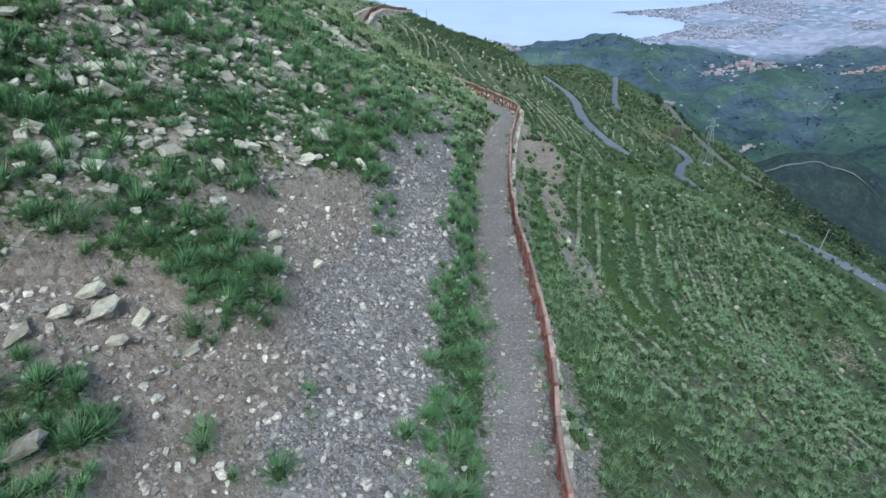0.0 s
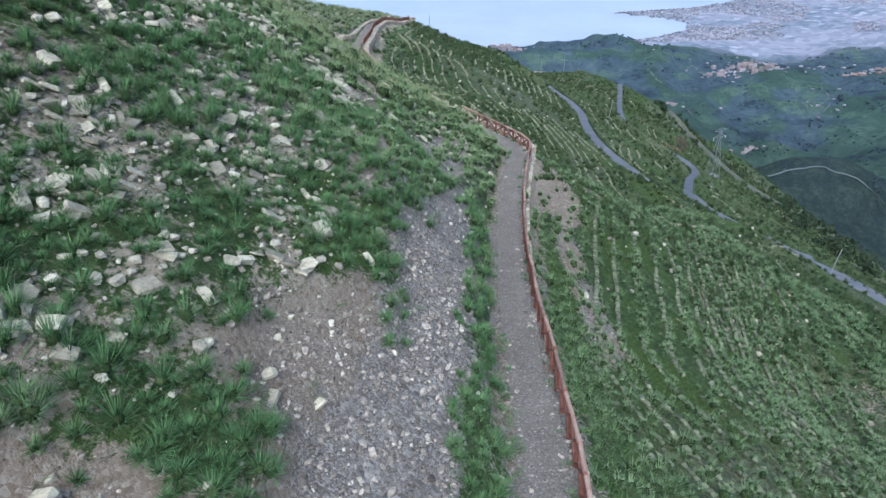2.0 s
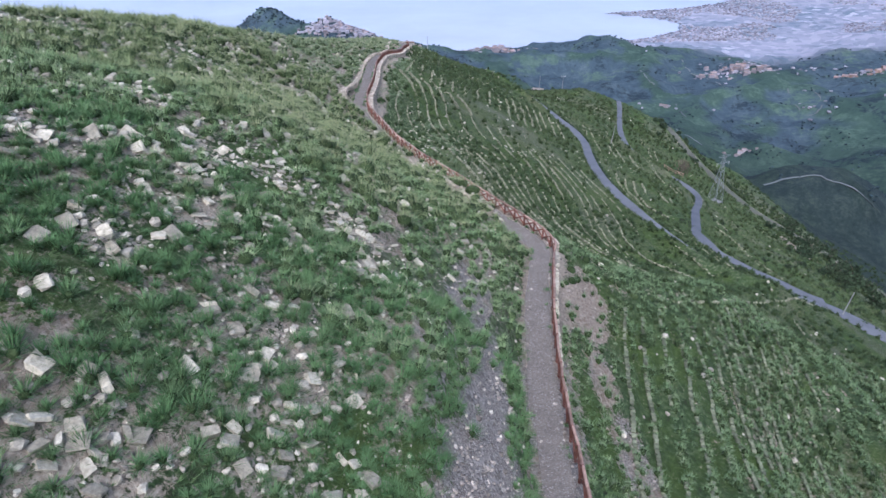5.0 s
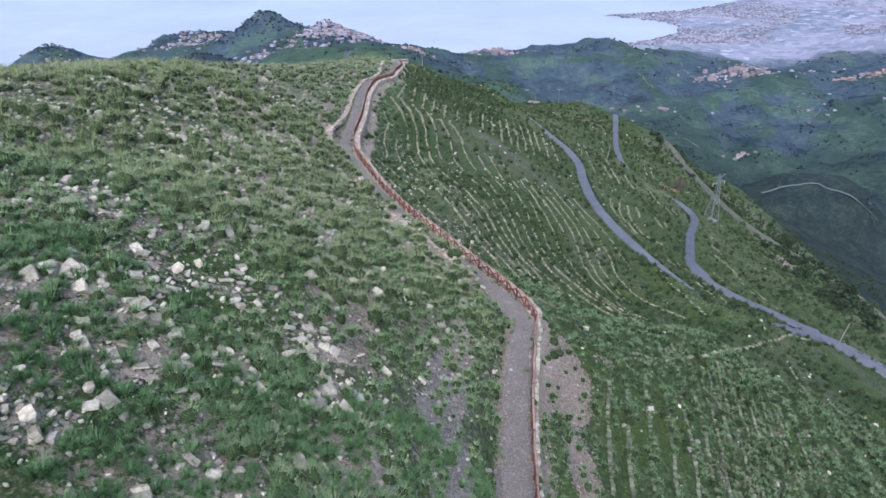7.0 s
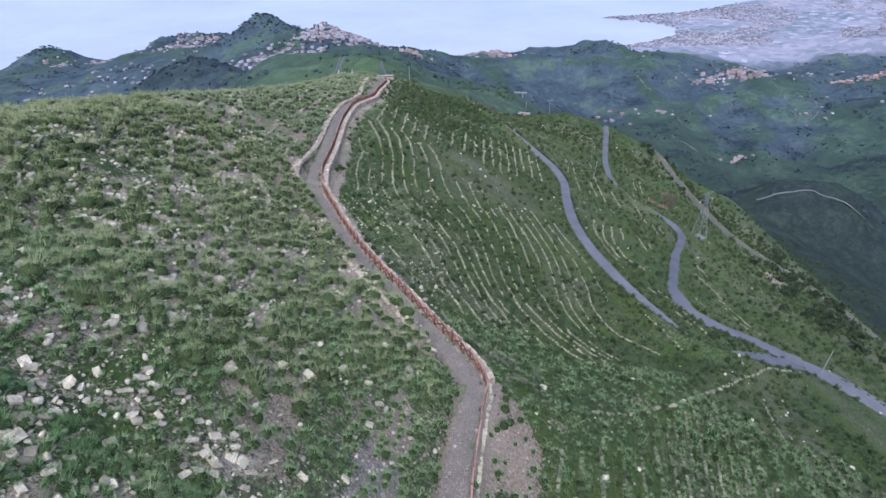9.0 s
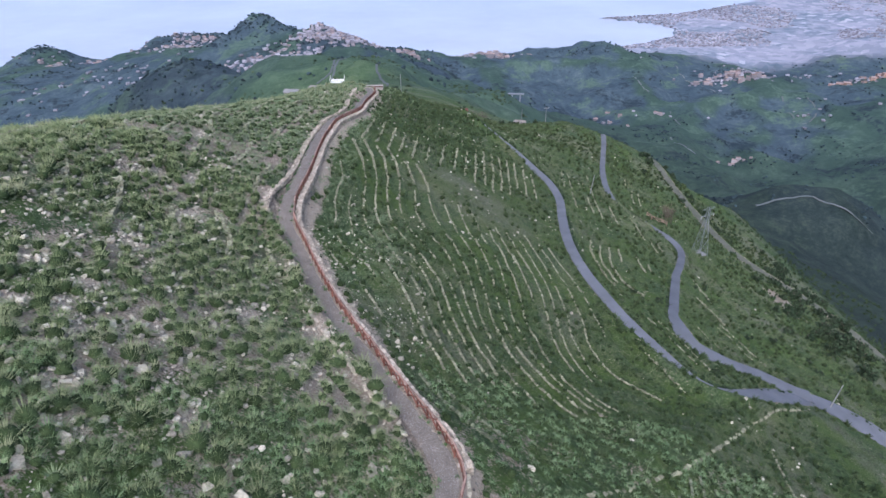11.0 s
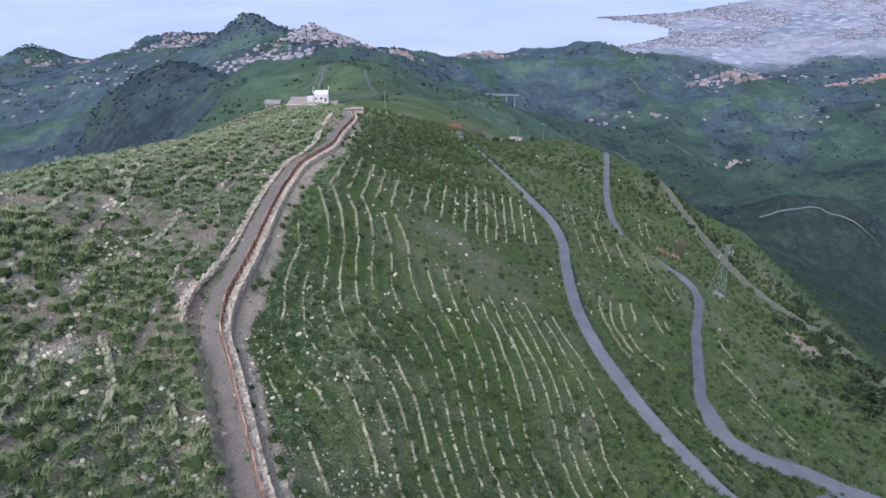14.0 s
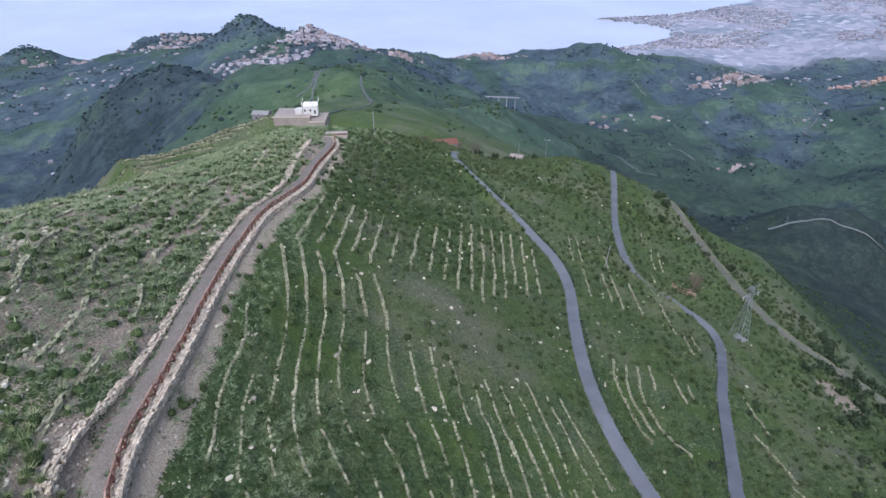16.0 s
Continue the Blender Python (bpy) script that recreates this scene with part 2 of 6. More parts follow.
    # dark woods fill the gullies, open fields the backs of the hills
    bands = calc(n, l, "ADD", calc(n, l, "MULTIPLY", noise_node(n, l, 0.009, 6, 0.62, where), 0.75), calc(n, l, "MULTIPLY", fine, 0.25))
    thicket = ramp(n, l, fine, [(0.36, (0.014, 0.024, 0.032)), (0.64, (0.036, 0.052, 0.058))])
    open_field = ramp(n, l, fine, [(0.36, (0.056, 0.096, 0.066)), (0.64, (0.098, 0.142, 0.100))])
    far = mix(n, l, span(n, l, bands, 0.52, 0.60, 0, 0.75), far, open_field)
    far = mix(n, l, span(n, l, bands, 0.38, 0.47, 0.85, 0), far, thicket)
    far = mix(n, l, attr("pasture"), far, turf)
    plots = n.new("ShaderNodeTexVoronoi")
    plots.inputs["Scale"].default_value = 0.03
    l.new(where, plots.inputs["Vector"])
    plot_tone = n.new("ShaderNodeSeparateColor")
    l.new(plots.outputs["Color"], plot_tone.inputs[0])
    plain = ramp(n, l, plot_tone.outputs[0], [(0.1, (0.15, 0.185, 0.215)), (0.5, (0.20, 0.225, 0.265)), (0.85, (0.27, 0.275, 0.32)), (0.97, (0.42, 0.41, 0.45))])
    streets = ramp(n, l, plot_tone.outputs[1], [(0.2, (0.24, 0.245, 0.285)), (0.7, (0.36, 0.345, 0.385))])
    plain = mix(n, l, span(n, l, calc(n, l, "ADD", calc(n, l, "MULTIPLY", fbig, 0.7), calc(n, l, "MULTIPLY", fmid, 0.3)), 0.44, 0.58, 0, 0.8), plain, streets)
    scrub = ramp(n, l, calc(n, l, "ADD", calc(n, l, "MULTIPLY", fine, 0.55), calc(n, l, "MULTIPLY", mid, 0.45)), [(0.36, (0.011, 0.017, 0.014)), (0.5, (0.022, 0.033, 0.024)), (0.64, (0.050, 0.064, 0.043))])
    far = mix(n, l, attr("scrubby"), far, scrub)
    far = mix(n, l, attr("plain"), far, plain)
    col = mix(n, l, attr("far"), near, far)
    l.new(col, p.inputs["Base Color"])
    p.inputs["Roughness"].default_value = 0.95
    p.inputs["Specular IOR Level"].default_value = 0.15
    bump(n, l, p, calc(n, l, "ADD", calc(n, l, "ADD", lump, small), calc(n, l, "MULTIPLY", lumps_d, -0.25)), 0.8, 0.3)
    return m


def sea_material():
    m, n, l, p = material("calm_sea")
    where = n.new("ShaderNodeNewGeometry").outputs["Position"]
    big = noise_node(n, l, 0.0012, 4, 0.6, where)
    # pale base colour stands in for bright cloud mirrored by the water
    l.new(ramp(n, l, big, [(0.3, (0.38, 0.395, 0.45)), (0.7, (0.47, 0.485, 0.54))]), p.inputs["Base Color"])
    p.inputs["Roughness"].default_value = 0.16
    p.inputs["IOR"].default_value = 1.33
    bump(n, l, p, noise_node(n, l, 0.05, 3, 0.5, where), 0.2, 1.0)
    return m


def gravel_material():
    m, n, l, p = material("trodden_gravel")
    where = n.new("ShaderNodeNewGeometry").outputs["Position"]
    patch, fine = noise_node(n, l, 0.5, 5, 0.65, where), noise_node(n, l, 6.0, 5, 0.7, where)
    v = n.new("ShaderNodeTexVoronoi")
    v.inputs["Scale"].default_value = 13.0
    l.new(where, v.inputs["Vector"])
    split = n.new("ShaderNodeSeparateColor")
    l.new(v.outputs["Color"], split.inputs[0])
    stones = ramp(n, l, split.outputs[0], [(0.2, (0.12, 0.105, 0.088)), (0.6, (0.20, 0.178, 0.15)), (0.85, (0.265, 0.24, 0.205)), (0.97, (0.42, 0.39, 0.34))])
    dust = ramp(n, l, patch, [(0.3, (0.145, 0.120, 0.094)), (0.6, (0.215, 0.183, 0.148)), (0.75, (0.275, 0.236, 0.192))])
    l.new(mix(n, l, span(n, l, fine, 0.4, 0.62, 0.15, 0.85), dust, stones), p.inputs["Base Color"])
    p.inputs["Roughness"].default_value, p.inputs["Specular IOR Level"].default_value = 0.95, 0.2
    bump(n, l, p, calc(n, l, "SUBTRACT", fine, calc(n, l, "MULTIPLY", v.outputs["Distance"], 0.3)), 0.7, 0.08)
    return m


MAT_GROUND, MAT_SEA, MAT_TRACK = ground_material(), sea_material(), gravel_material()


# ---- helpers for meshes ----
def fast_mesh(name, verts, quads=None, tris=None, mat=None, smooth=False, attrs=()):
    me = bpy.data.meshes.new(name)
    verts = np.asarray(verts, np.float32)
    q = np.zeros((0, 4), np.int32) if quads is None else np.asarray(quads, np.int32).reshape(-1, 4)
    t = np.zeros((0, 3), np.int32) if tris is None else np.asarray(tris, np.int32).reshape(-1, 3)
    me.vertices.add(len(verts))
    me.vertices.foreach_set("co", verts.ravel())
    me.loops.add(q.size + t.size)
    me.loops.foreach_set("vertex_index", np.concatenate([q.ravel(), t.ravel()]))
    me.polygons.add(len(q) + len(t))
    me.polygons.foreach_set("loop_start", np.concatenate([np.arange(len(q)) * 4, q.size + np.arange(len(t)) * 3]).astype(np.int32))
    me.polygons.foreach_set("use_smooth", np.full(len(q) + len(t), smooth))
    for k, v in attrs:
        me.attributes.new(k, "FLOAT", "POINT").data.foreach_set("value", np.asarray(v, np.float32).ravel())
    if mat:
        me.materials.append(mat)
    me.update(calc_edges=True)
    return me


def part(name, me, mat=None, parent=None, label="", at=None):
    """Links a mesh (or bmesh) as one object, under a thing where one is given."""
    if isinstance(me, bmesh.types.BMesh):
        bm, me = me, bpy.data.meshes.new(name)
        bm.to_mesh(me)
        bm.free()
    if mat and not me.materials:
        me.materials.append(mat)
    ob = new(name, me)
    if at is not None:
        ob.matrix_basis = at
    if parent:
        ob.parent = parent
    return tagged(ob, label) if label else ob


def boxes_mesh(name, specs, mat=None, bevel=0.0):
    """One mesh of boxes: (centre, size, turn about z in degrees)."""
    bm = bmesh.new()
    for (x, y, z), (a, b, c), turn in specs:
        made = bmesh.ops.create_cube(bm, size=1)["verts"]
        bmesh.ops.transform(bm, verts=made, matrix=pose(x, y, z, 0, 0, turn) @ Matrix.Diagonal((a, b, c, 1)))
    if bevel:
        bmesh.ops.bevel(bm, geom=bm.edges[:], offset=bevel, segments=1, affect="EDGES")
    me = bpy.data.meshes.new(name)
    bm.to_mesh(me)
    bm.free()
    if mat:
        me.materials.append(mat)
    return me


def rod(bm, a, b, r0, r1=None, sides=6):
    a, b = Vector(a), Vector(b)
    m = Matrix.Translation((a + b) / 2) @ (b - a).to_track_quat("Z", "Y").to_matrix().to_4x4()
    bmesh.ops.create_cone(bm, cap_ends=True, segments=sides, radius1=r0, radius2=r0 if r1 is None else r1, depth=(b - a).length, matrix=m)


def value_noise(x, y, seed=0):
    xi, yi = np.floor(x).astype(np.int64), np.floor(y).astype(np.int64)
    fx, fy = x - xi, y - yi
    fx, fy = fx * fx * (3 - 2 * fx), fy * fy * (3 - 2 * fy)

    def h(i, j):
        v = (i * 374761393 + j * 668265263 + seed * 144665) & 0x7FFFFFFF
        v = ((v ^ (v >> 13)) * 1274126177) & 0x7FFFFFFF
        return ((v ^ (v >> 16)) & 0xFFFF) / 65535.0
    return (h(xi, yi) * (1 - fx) + h(xi + 1, yi) * fx) * (1 - fy) + (h(xi, yi + 1) * (1 - fx) + h(xi + 1, yi + 1) * fx) * fy


def fbm(x, y, scale, octaves=4, seed=0):
    out, amp = 0, 0.5
    for k in range(octaves):
        out = out + amp * (value_noise(x / scale, y / scale, seed + k) * 2 - 1)
        amp, scale = amp * 0.5, scale * 0.5
    return out


def smooth(a, b, v):
    t = np.clip((v - a) / (b - a), 0, 1)
    return t * t * (3 - 2 * t)


# ---- the lie of the land ----
# Heights of the near hill: a spline over stretched axes, and a finer one round the footpath.
BASE = np.array([
    [-42.7, -53.7, -64, -75, -89.9, -110.3, -134.8, -161.2],
    [-31.1, -31.6, -30.7, -31.6, -45.9, -79.7, -119.1, -157.9],
    [-20.5, -10.9, -1, 5.6, -8.7, -52.9, -104, -152.7],
    [-13.6, -3.8, 5.5, 4.1, -13.9, -42.8, -93, -145.2],
    [-12.3, -14.5, -11.2, -10.1, -27.7, -44.8, -89.5, -137.8],
    [-13.5, -16.2, -16.4, -20, -35.7, -54.6, -92.5, -131.8],
    [-19, -18.1, -21.6, -30.6, -41.1, -56.8, -93, -126.4],
    [-32.2, -31.8, -34.8, -40.9, -53.9, -69.2, -95.1, -122.1],
    [-52.1, -52.2, -51, -49.6, -66.2, -84.7, -99.3, -125.1],
    [-74.2, -77.6, -78.4, -78.7, -93.4, -112.8, -127.1, -143.7],
    [-95.5, -105.4, -114.8, -125.7, -141.7, -156.4, -165.4, -172.4],
    [-116.1, -134.7, -154, -173.4, -189.6, -200, -204.2, -204.7],
])
DETAIL = np.array([
    [0.3, 0.9, 1.5, -2.7, -0.8, -6.7, -3.8, -4.3, -1.8, -1.7],
    [4.9, 6, 4.1, 1.2, -2.6, -5.4, -3.6, -1.3, -1, -2.6],
    [6.1, 4.6, 4.8, 3.1, -2.6, -4.4, -6.1, -4.2, 0.2, -0.4],
    [-1, 5.8, 2.9, 3, 0.5, -2.1, -0.4, -3.7, -3, 0.4],
    [0.9, -4.9, -1.7, 5.1, -1.4, -1.4, -0.9, -2, -1.8, -0],
    [-2.5, -4.3, -2.3, 7.8, 0.6, -3.1, -4.3, -0.8, -1.3, -0.5],
    [-0, -1.2, -0.3, 5.2, 1.3, -1.7, -3, -0.4, -0.5, -0.2],
    [-0, -0.6, -7.1, 2.8, 4, -1.7, -5.7, -1, -0, -0],
    [-0, -0.4, -7.3, -1, 6.5, -0.1, -2, -0.4, -0, -0.3],
    [0, -0, -0.1, 0.6, 1, 0.1, -0, -0, -0, -4.8],
])
# The country round it: x, y, height of summits, saddles and valley floors.
SPOTS = np.array([
    (-66, 435, -107), (-42, 600, -142), (-196, 800, -190), (-250, 1716, -375), (-513, 1900, -400), (-166, 1600, -359),
    (-130, 2217, -550), (175, 2500, -613), (420, 2520, -600), (600, 2600, -620), (1000, 2200, -620), (1430, 2200, -625),
    (330, 1600, -560), (540, 1120, -540), (402, 650, -335), (-1014, 2600, -590), (-1660, 2700, -690), (-739, 1700, -480),
    (-630, 1200, -480), (190, 1900, -585), (-300, 3000, -770), (-1600, 3150, -770), (150, 2960, -740), (1300, 2900, -712),
    (2500, 4000, -690), (-350, 400, -330), (250, 250, -195), (150, 600, -230), (0, -400, 60), (260, -100, -150),
    (-300, 0, -150), (1800, 900, -420), (-1800, 900, -420),
], float)


def spline_row(t):
    return np.stack([(1 - t) ** 3, 3 * t ** 3 - 6 * t ** 2 + 4, -3 * t ** 3 + 3 * t ** 2 + 3 * t + 1, t ** 3], -1) / 6


def hill(x, y):
    a = (np.clip(np.arcsinh(x / 22.0), -2.5, 2.95) + 2.5) / 5.45 * (BASE.shape[0] - 3)
    b = (np.clip(np.arcsinh(y / 60.0), -0.35, 2.85) + 0.35) / 3.2 * (BASE.shape[1] - 3)
    i, j = np.minimum(a.astype(int), BASE.shape[0] - 4), np.minimum(b.astype(int), BASE.shape[1] - 4)
    wa, wb = spline_row(a - i), spline_row(b - j)
    z = sum(wa[:, k] * wb[:, l] * BASE[i + k, j + l] for k in range(4) for l in range(4))

    def hat(s):
        s = np.abs(s)
        return np.where(s < 1, (4 - 6 * s ** 2 + 3 * s ** 3) / 6, np.where(s < 2, (2 - s) ** 3 / 6, 0))
    c, d = (x + 40) / 100 * 11 - 1, (y - 8) / 180 * 11 - 1
    near = (c > -3) & (c < 12) & (d > -3) & (d < 12)
    if near.any():
        wc, wd = hat(c[near, None] - np.arange(10)), hat(d[near, None] - np.arange(10))
        z[near] += np.einsum("ni,nj,ij->n", wc, wd, DETAIL)
    # the ridge breaks off beyond the end of the path
    z = z - 7 * smooth(-30, -72, x) * smooth(165, 250, y)
    return z - np.interp(x, [-40, -15, 10, 35, 68, 92], [24, 14, 12, 12, -3, -6]) * smooth(262, 365, y) * (1 - smooth(110, 140, x)) * smooth(-90, -50, x)


def plate(r):
    return np.where(r > 0, r * r * np.log(r + 1e-9), 0)


def plate_fit(p):
    n, q = len(p), p[:, :2] / 1000
    a = np.zeros((n + 3, n + 3))
    a[:n, :n] = plate(np.linalg.norm(q[:, None] - q[None], axis=2)) + 1e-5 * np.eye(n)
    a[:n, n], a[:n, n + 1:], a[n, :n], a[n + 1:, :n] = 1, q, 1, q.T
    return np.linalg.solve(a, np.r_[p[:, 2], 0, 0, 0])


SPOT_W = plate_fit(SPOTS)
COAST = np.array([(2500, -300), (2900, 480), (3136, 885), (3250, 1080), (3357, 1184), (3480, 1200), (3600, 1130), (3690, 1010), (3745, 880), (3790, 900),
                  (3830, 1150), (3900, 1400), (4050, 1650), (4200, 1860), (5000, 3000)], float)


def country(x, y):
    z = np.full(x.shape, SPOT_W[-3]) + SPOT_W[-2] * x / 1000 + SPOT_W[-1] * y / 1000
    for (sx, sy, _), w in zip(SPOTS, SPOT_W):
        z += w * plate(np.hypot(x - sx, y - sy) / 1000)
    away = np.hypot(x, y)
    rough = smooth(240, 750, away)
    ridges = 0.5 - np.abs(fbm(x, y, 420, 5, 11))
    z = z + rough * ((46 + 60 * smooth(150, 500, x)) * (ridges - 0.38) + 22 * (0.4 - np.abs(fbm(x, y, 150, 4, 27))) + 17 * fbm(x, y, 70, 4, 23))
    # summits of the town's hills
    for hx, hy, up, w in ((-513, 1900, 44, 75), (-480, 1880, 18, 30), (-540, 1910, 12, 28), (-330, 1780, 32, 45), (-300, 1740, 12, 60), (-1014, 2600, 62, 120), (-820, 2560, 30, 80), (-1660, 2700, 85, 95), (-130, 2217, 35, 90), (-40, 2350, 25, 80),
                          (420, 2520, 30, 160), (610, 2600, 25, 120), (402, 650, 22, 70), (337, 600, 30, 50), (450, 610, 45, 70), (-739, 1700, 40, 120), (-430, 1020, 118, 90), (-560, 1150, 60, 90)):
        z = z + up * np.exp(-((x - hx) ** 2 + (y - hy) ** 2) / (2 * w * w))
    crag = np.exp(-((x + 480) / 170) ** 2 - ((y - 1870) / 140) ** 2) + 0.8 * np.exp(-((x + 900) / 260) ** 2 - ((y - 2560) / 160) ** 2) + 0.7 * np.exp(-((x + 1660) / 160) ** 2 - ((y - 2700) / 160) ** 2) + 0.9 * np.exp(-((x + 440) / 150) ** 2 - ((y - 1050) / 150) ** 2)
    z = z + crag * (34 * (0.42 - np.abs(fbm(x, y, 95, 4, 37))) + 8 * fbm(x, y, 30, 2, 38))
    # coastal plain and sea bed
    shore = x - np.interp(y, COAST[:, 0], COAST[:, 1])
    plain = SEA + 3 + 6 * smooth(0, 400, shore) + 2 * fbm(x, y, 300, 3, 5)
    low = smooth(2350, 3000, y + 0.25 * np.minimum(x, 0))
    land = np.maximum(z, plain)
    land = land + (np.minimum(land, plain + 20) - land) * smooth(2800, 3300, y)
    beyond = np.where(shore > 0, land, np.minimum(z, SEA - 8) * smooth(0, 60, -shore) + land * (1 - smooth(0, 60, -shore)))
    z = z + (beyond - z) * low
    # the plain's pale colour also reaches over the slope behind, as haze
    return np.maximum(z, -790), smooth(3000, 3200, y + 420 * smooth(500, 900, x) + 60 * fbm(x, y, 200, 3, 14)) * (shore > 0)


def line_points(pts, step):
    """A smooth line through the given points, every so many metres."""
    p = np.array(pts, float)
    q = np.vstack([2 * p[0] - p[1], p, 2 * p[-1] - p[-2]])
    out = []
    for k in range(1, len(q) - 2):
        n = max(2, int(np.linalg.norm(q[k + 1] - q[k]) / 0.5))
        t = np.arange(n)[:, None] / n
        out.append(0.5 * (2 * q[k] + (q[k + 1] - q[k - 1]) * t + (2 * q[k - 1] - 5 * q[k] + 4 * q[k + 1] - q[k + 2]) * t ** 2
                          + (3 * q[k] - q[k - 1] - 3 * q[k + 1] + q[k + 2]) * t ** 3))
    out = np.vstack(out + [p[-1:]])
    s = np.r_[0, np.cumsum(np.linalg.norm(np.diff(out, axis=0), axis=1))]
    u = np.linspace(0, s[-1], max(2, int(round(s[-1] / step)) + 1))
    return np.stack([np.interp(u, s, out[:, 0]), np.interp(u, s, out[:, 1])], 1)


def side_of(p):
    d = np.gradient(p, axis=0)
    d /= np.linalg.norm(d, axis=1)[:, None]
    return np.stack([d[:, 1], -d[:, 0]], 1)   # to the right of the way along it


FENCE = line_points([(2.4, -14), (3.0, 4), (3.5, 14.8), (4.1, 23), (4.2, 31), (4.3, 42), (4.9, 53), (5.7, 61), (6.9, 69), (7.5, 73.5), (5.4, 78.6), (1.4, 85),
                     (-2, 91), (-4.6, 95.4), (-8, 102), (-11.5, 110), (-15, 118), (-17.3, 123), (-18.4, 130), (-18.5, 139), (-19, 150), (-20.5, 169),
                     (-20.6, 178), (-20.4, 187), (-19, 197), (-17.5, 210), (-17.7, 225), (-17.2, 247), (-19, 258)], 0.5)
WIDE = np.interp(FENCE[:, 1], [0, 30, 60, 75, 95, 118, 135, 260], [2.3, 2.4, 2.4, 2.4, 2.2, 2.3, 2.7, 3.1])
TRACK = FENCE - side_of(FENCE) * (WIDE / 2 + 0.15)[:, None]
ROAD_UPPER = line_points([(17, 322), (16, 303), (20, 283), (26, 268), (32, 257), (37.5, 245), (42, 233), (42.8, 218), (40.4, 200), (38.5, 180), (39.2, 163), (42.6, 147.5), (47, 136),
                          (51.3, 128), (56, 125), (62, 126.5), (76, 135), (89, 142), (99.7, 142), (112, 136), (128, 130)], 1.0)
ROAD_LOWER = line_points([(89, 142), (78, 143.5), (67, 142.5), (60.3, 146), (60.5, 157), (63, 164), (70.5, 183), (76, 196.5), (82, 209), (89.2, 227), (88.5, 237),
                          (81.5, 243.5), (73.5, 248), (71, 261), (76, 294), (87.4, 341), (94, 378), (90, 400)], 1.0)
DIRT = line_points([(112, 385), (121, 342), (124, 308), (127, 277), (134, 259), (160, 233), (172, 215), (190, 195)], 1.5)


def land(x, y):
    box = np.maximum(np.maximum(np.abs(x - 25) - 125, np.abs(y - 150) - 190), 0)
    w = 1 - smooth(0, 90, box)
    z, flat = country(x, y)
    inner = w > 0
    zi = z.copy()
    zi[inner] = hill(x[inner], y[inner])
    z = z * (1 - w) + zi * w
    # the shoulder that carries the lower road round the end of the slope
    z = z + 7 * smooth(325, 380, y) * (1 - smooth(392, 450, y)) * smooth(45, 85, x) * (1 - smooth(120, 160, x))
    return z + spur(x, y), flat


def spur(x, y):
    """How far the terraced spur beside the retaining wall stands above the fall of the ridge."""
    crest = np.interp(x, [-300, -230, -171, -136, -108, -84, -60], [330, 362, 391, 412, 424, 433, 436])
    up = np.interp(x, [-450, -330, -230, -171, -136, -108, -84, -50], [0, 40, 44, 38, 27, 21, 13, 0])
    off = y - crest
    return up * np.exp(-(off / np.where(off < 0, 42, 30)) ** 2)


def level_of(p, spread):
    z = land(p[:, 0].copy(), p[:, 1].copy())[0]
    k = np.ones(spread) / spread
    return np.convolve(np.pad(z, spread // 2, mode="edge"), k, mode="valid")[:len(z)]


LINES = [(TRACK, level_of(TRACK, 25), WIDE / 2, 0.9, 1.3), (ROAD_UPPER, level_of(ROAD_UPPER, 15), 1.3 + 1.5 * smooth(54, 84, ROAD_UPPER[:, 0]) * (ROAD_UPPER[:, 1] < 160), 1.2, 2.5),
         (ROAD_LOWER, level_of(ROAD_LOWER, 15), 1.2 + 0.7 * (1 - smooth(146, 160, ROAD_LOWER[:, 1])), 1.2, 2.5), (DIRT, level_of(DIRT, 9), np.full(len(DIRT), 2.0), 1.0, 3.0)]


def nearest(p, x, y, reach):
    """Distance from a line, signed (right of it plus), and the nearest of its points."""
    d, k = np.full(x.shape, 1e3), np.zeros(x.shape, int)
    lo, hi = p.min(0) - reach, p.max(0) + reach
    inside = np.flatnonzero((x > lo[0]) & (x < hi[0]) & (y > lo[1]) & (y < hi[1]))
    right = side_of(p)
    for part_ids in np.array_split(inside, max(1, len(inside) // 20000)):
        if not len(part_ids):
            continue
        q = np.stack([x[part_ids], y[part_ids]], 1)
        dd = ((q[:, None] - p[None]) ** 2).sum(2)
        kk = dd.argmin(1)
        k[part_ids] = kk
        d[part_ids] = np.sqrt(dd[np.arange(len(kk)), kk]) * np.where(((q - p[kk]) * right[kk]).sum(1) < 0, -1, 1)
    return d, k


STEP = 1.55   # drop from terrace to terrace


def terrace_amount(x, y, d_track, d_roads):
    a = smooth(4.5, 8, d_track) * smooth(24, 34, y) * (1 - smooth(300, 360, y)) * (1 - smooth(95, 125, x))
    return a * smooth(4, 7.5, d_roads) * (1 - 0.9 * np.exp(-((brow_side(x, y) - 2) / 5) ** 2)) * np.maximum(smooth(-0.35, 0.05, fbm(x, y, 30, 3, 41)), smooth(-2, -6, brow_side(x, y)) * smooth(46, 53, y) * smooth(11, 15, x) * (1 - smooth(46, 60, x)))


def terrace_field(x, y, z):
    """What the terraces follow: the slope's own contours, swung round beyond the bend of the upper road."""
    beyond = z + 0.165 * np.maximum(0, y - 185)
    # nearer than the ruined wall on the brow they run straight along the slope
    brow = brow_side(x, y)
    here = (brow < 4) & (y < 140) & (x > 0) & (x < 90)
    if here.any():
        up = np.maximum(0, y[here] - 48)
        near = 1.3 * land(x[here] - 0.2 * up, y[here] - up)[0]
        beyond[here] += (near - beyond[here]) * (1 - smooth(-3, 3, brow[here]))
    return beyond


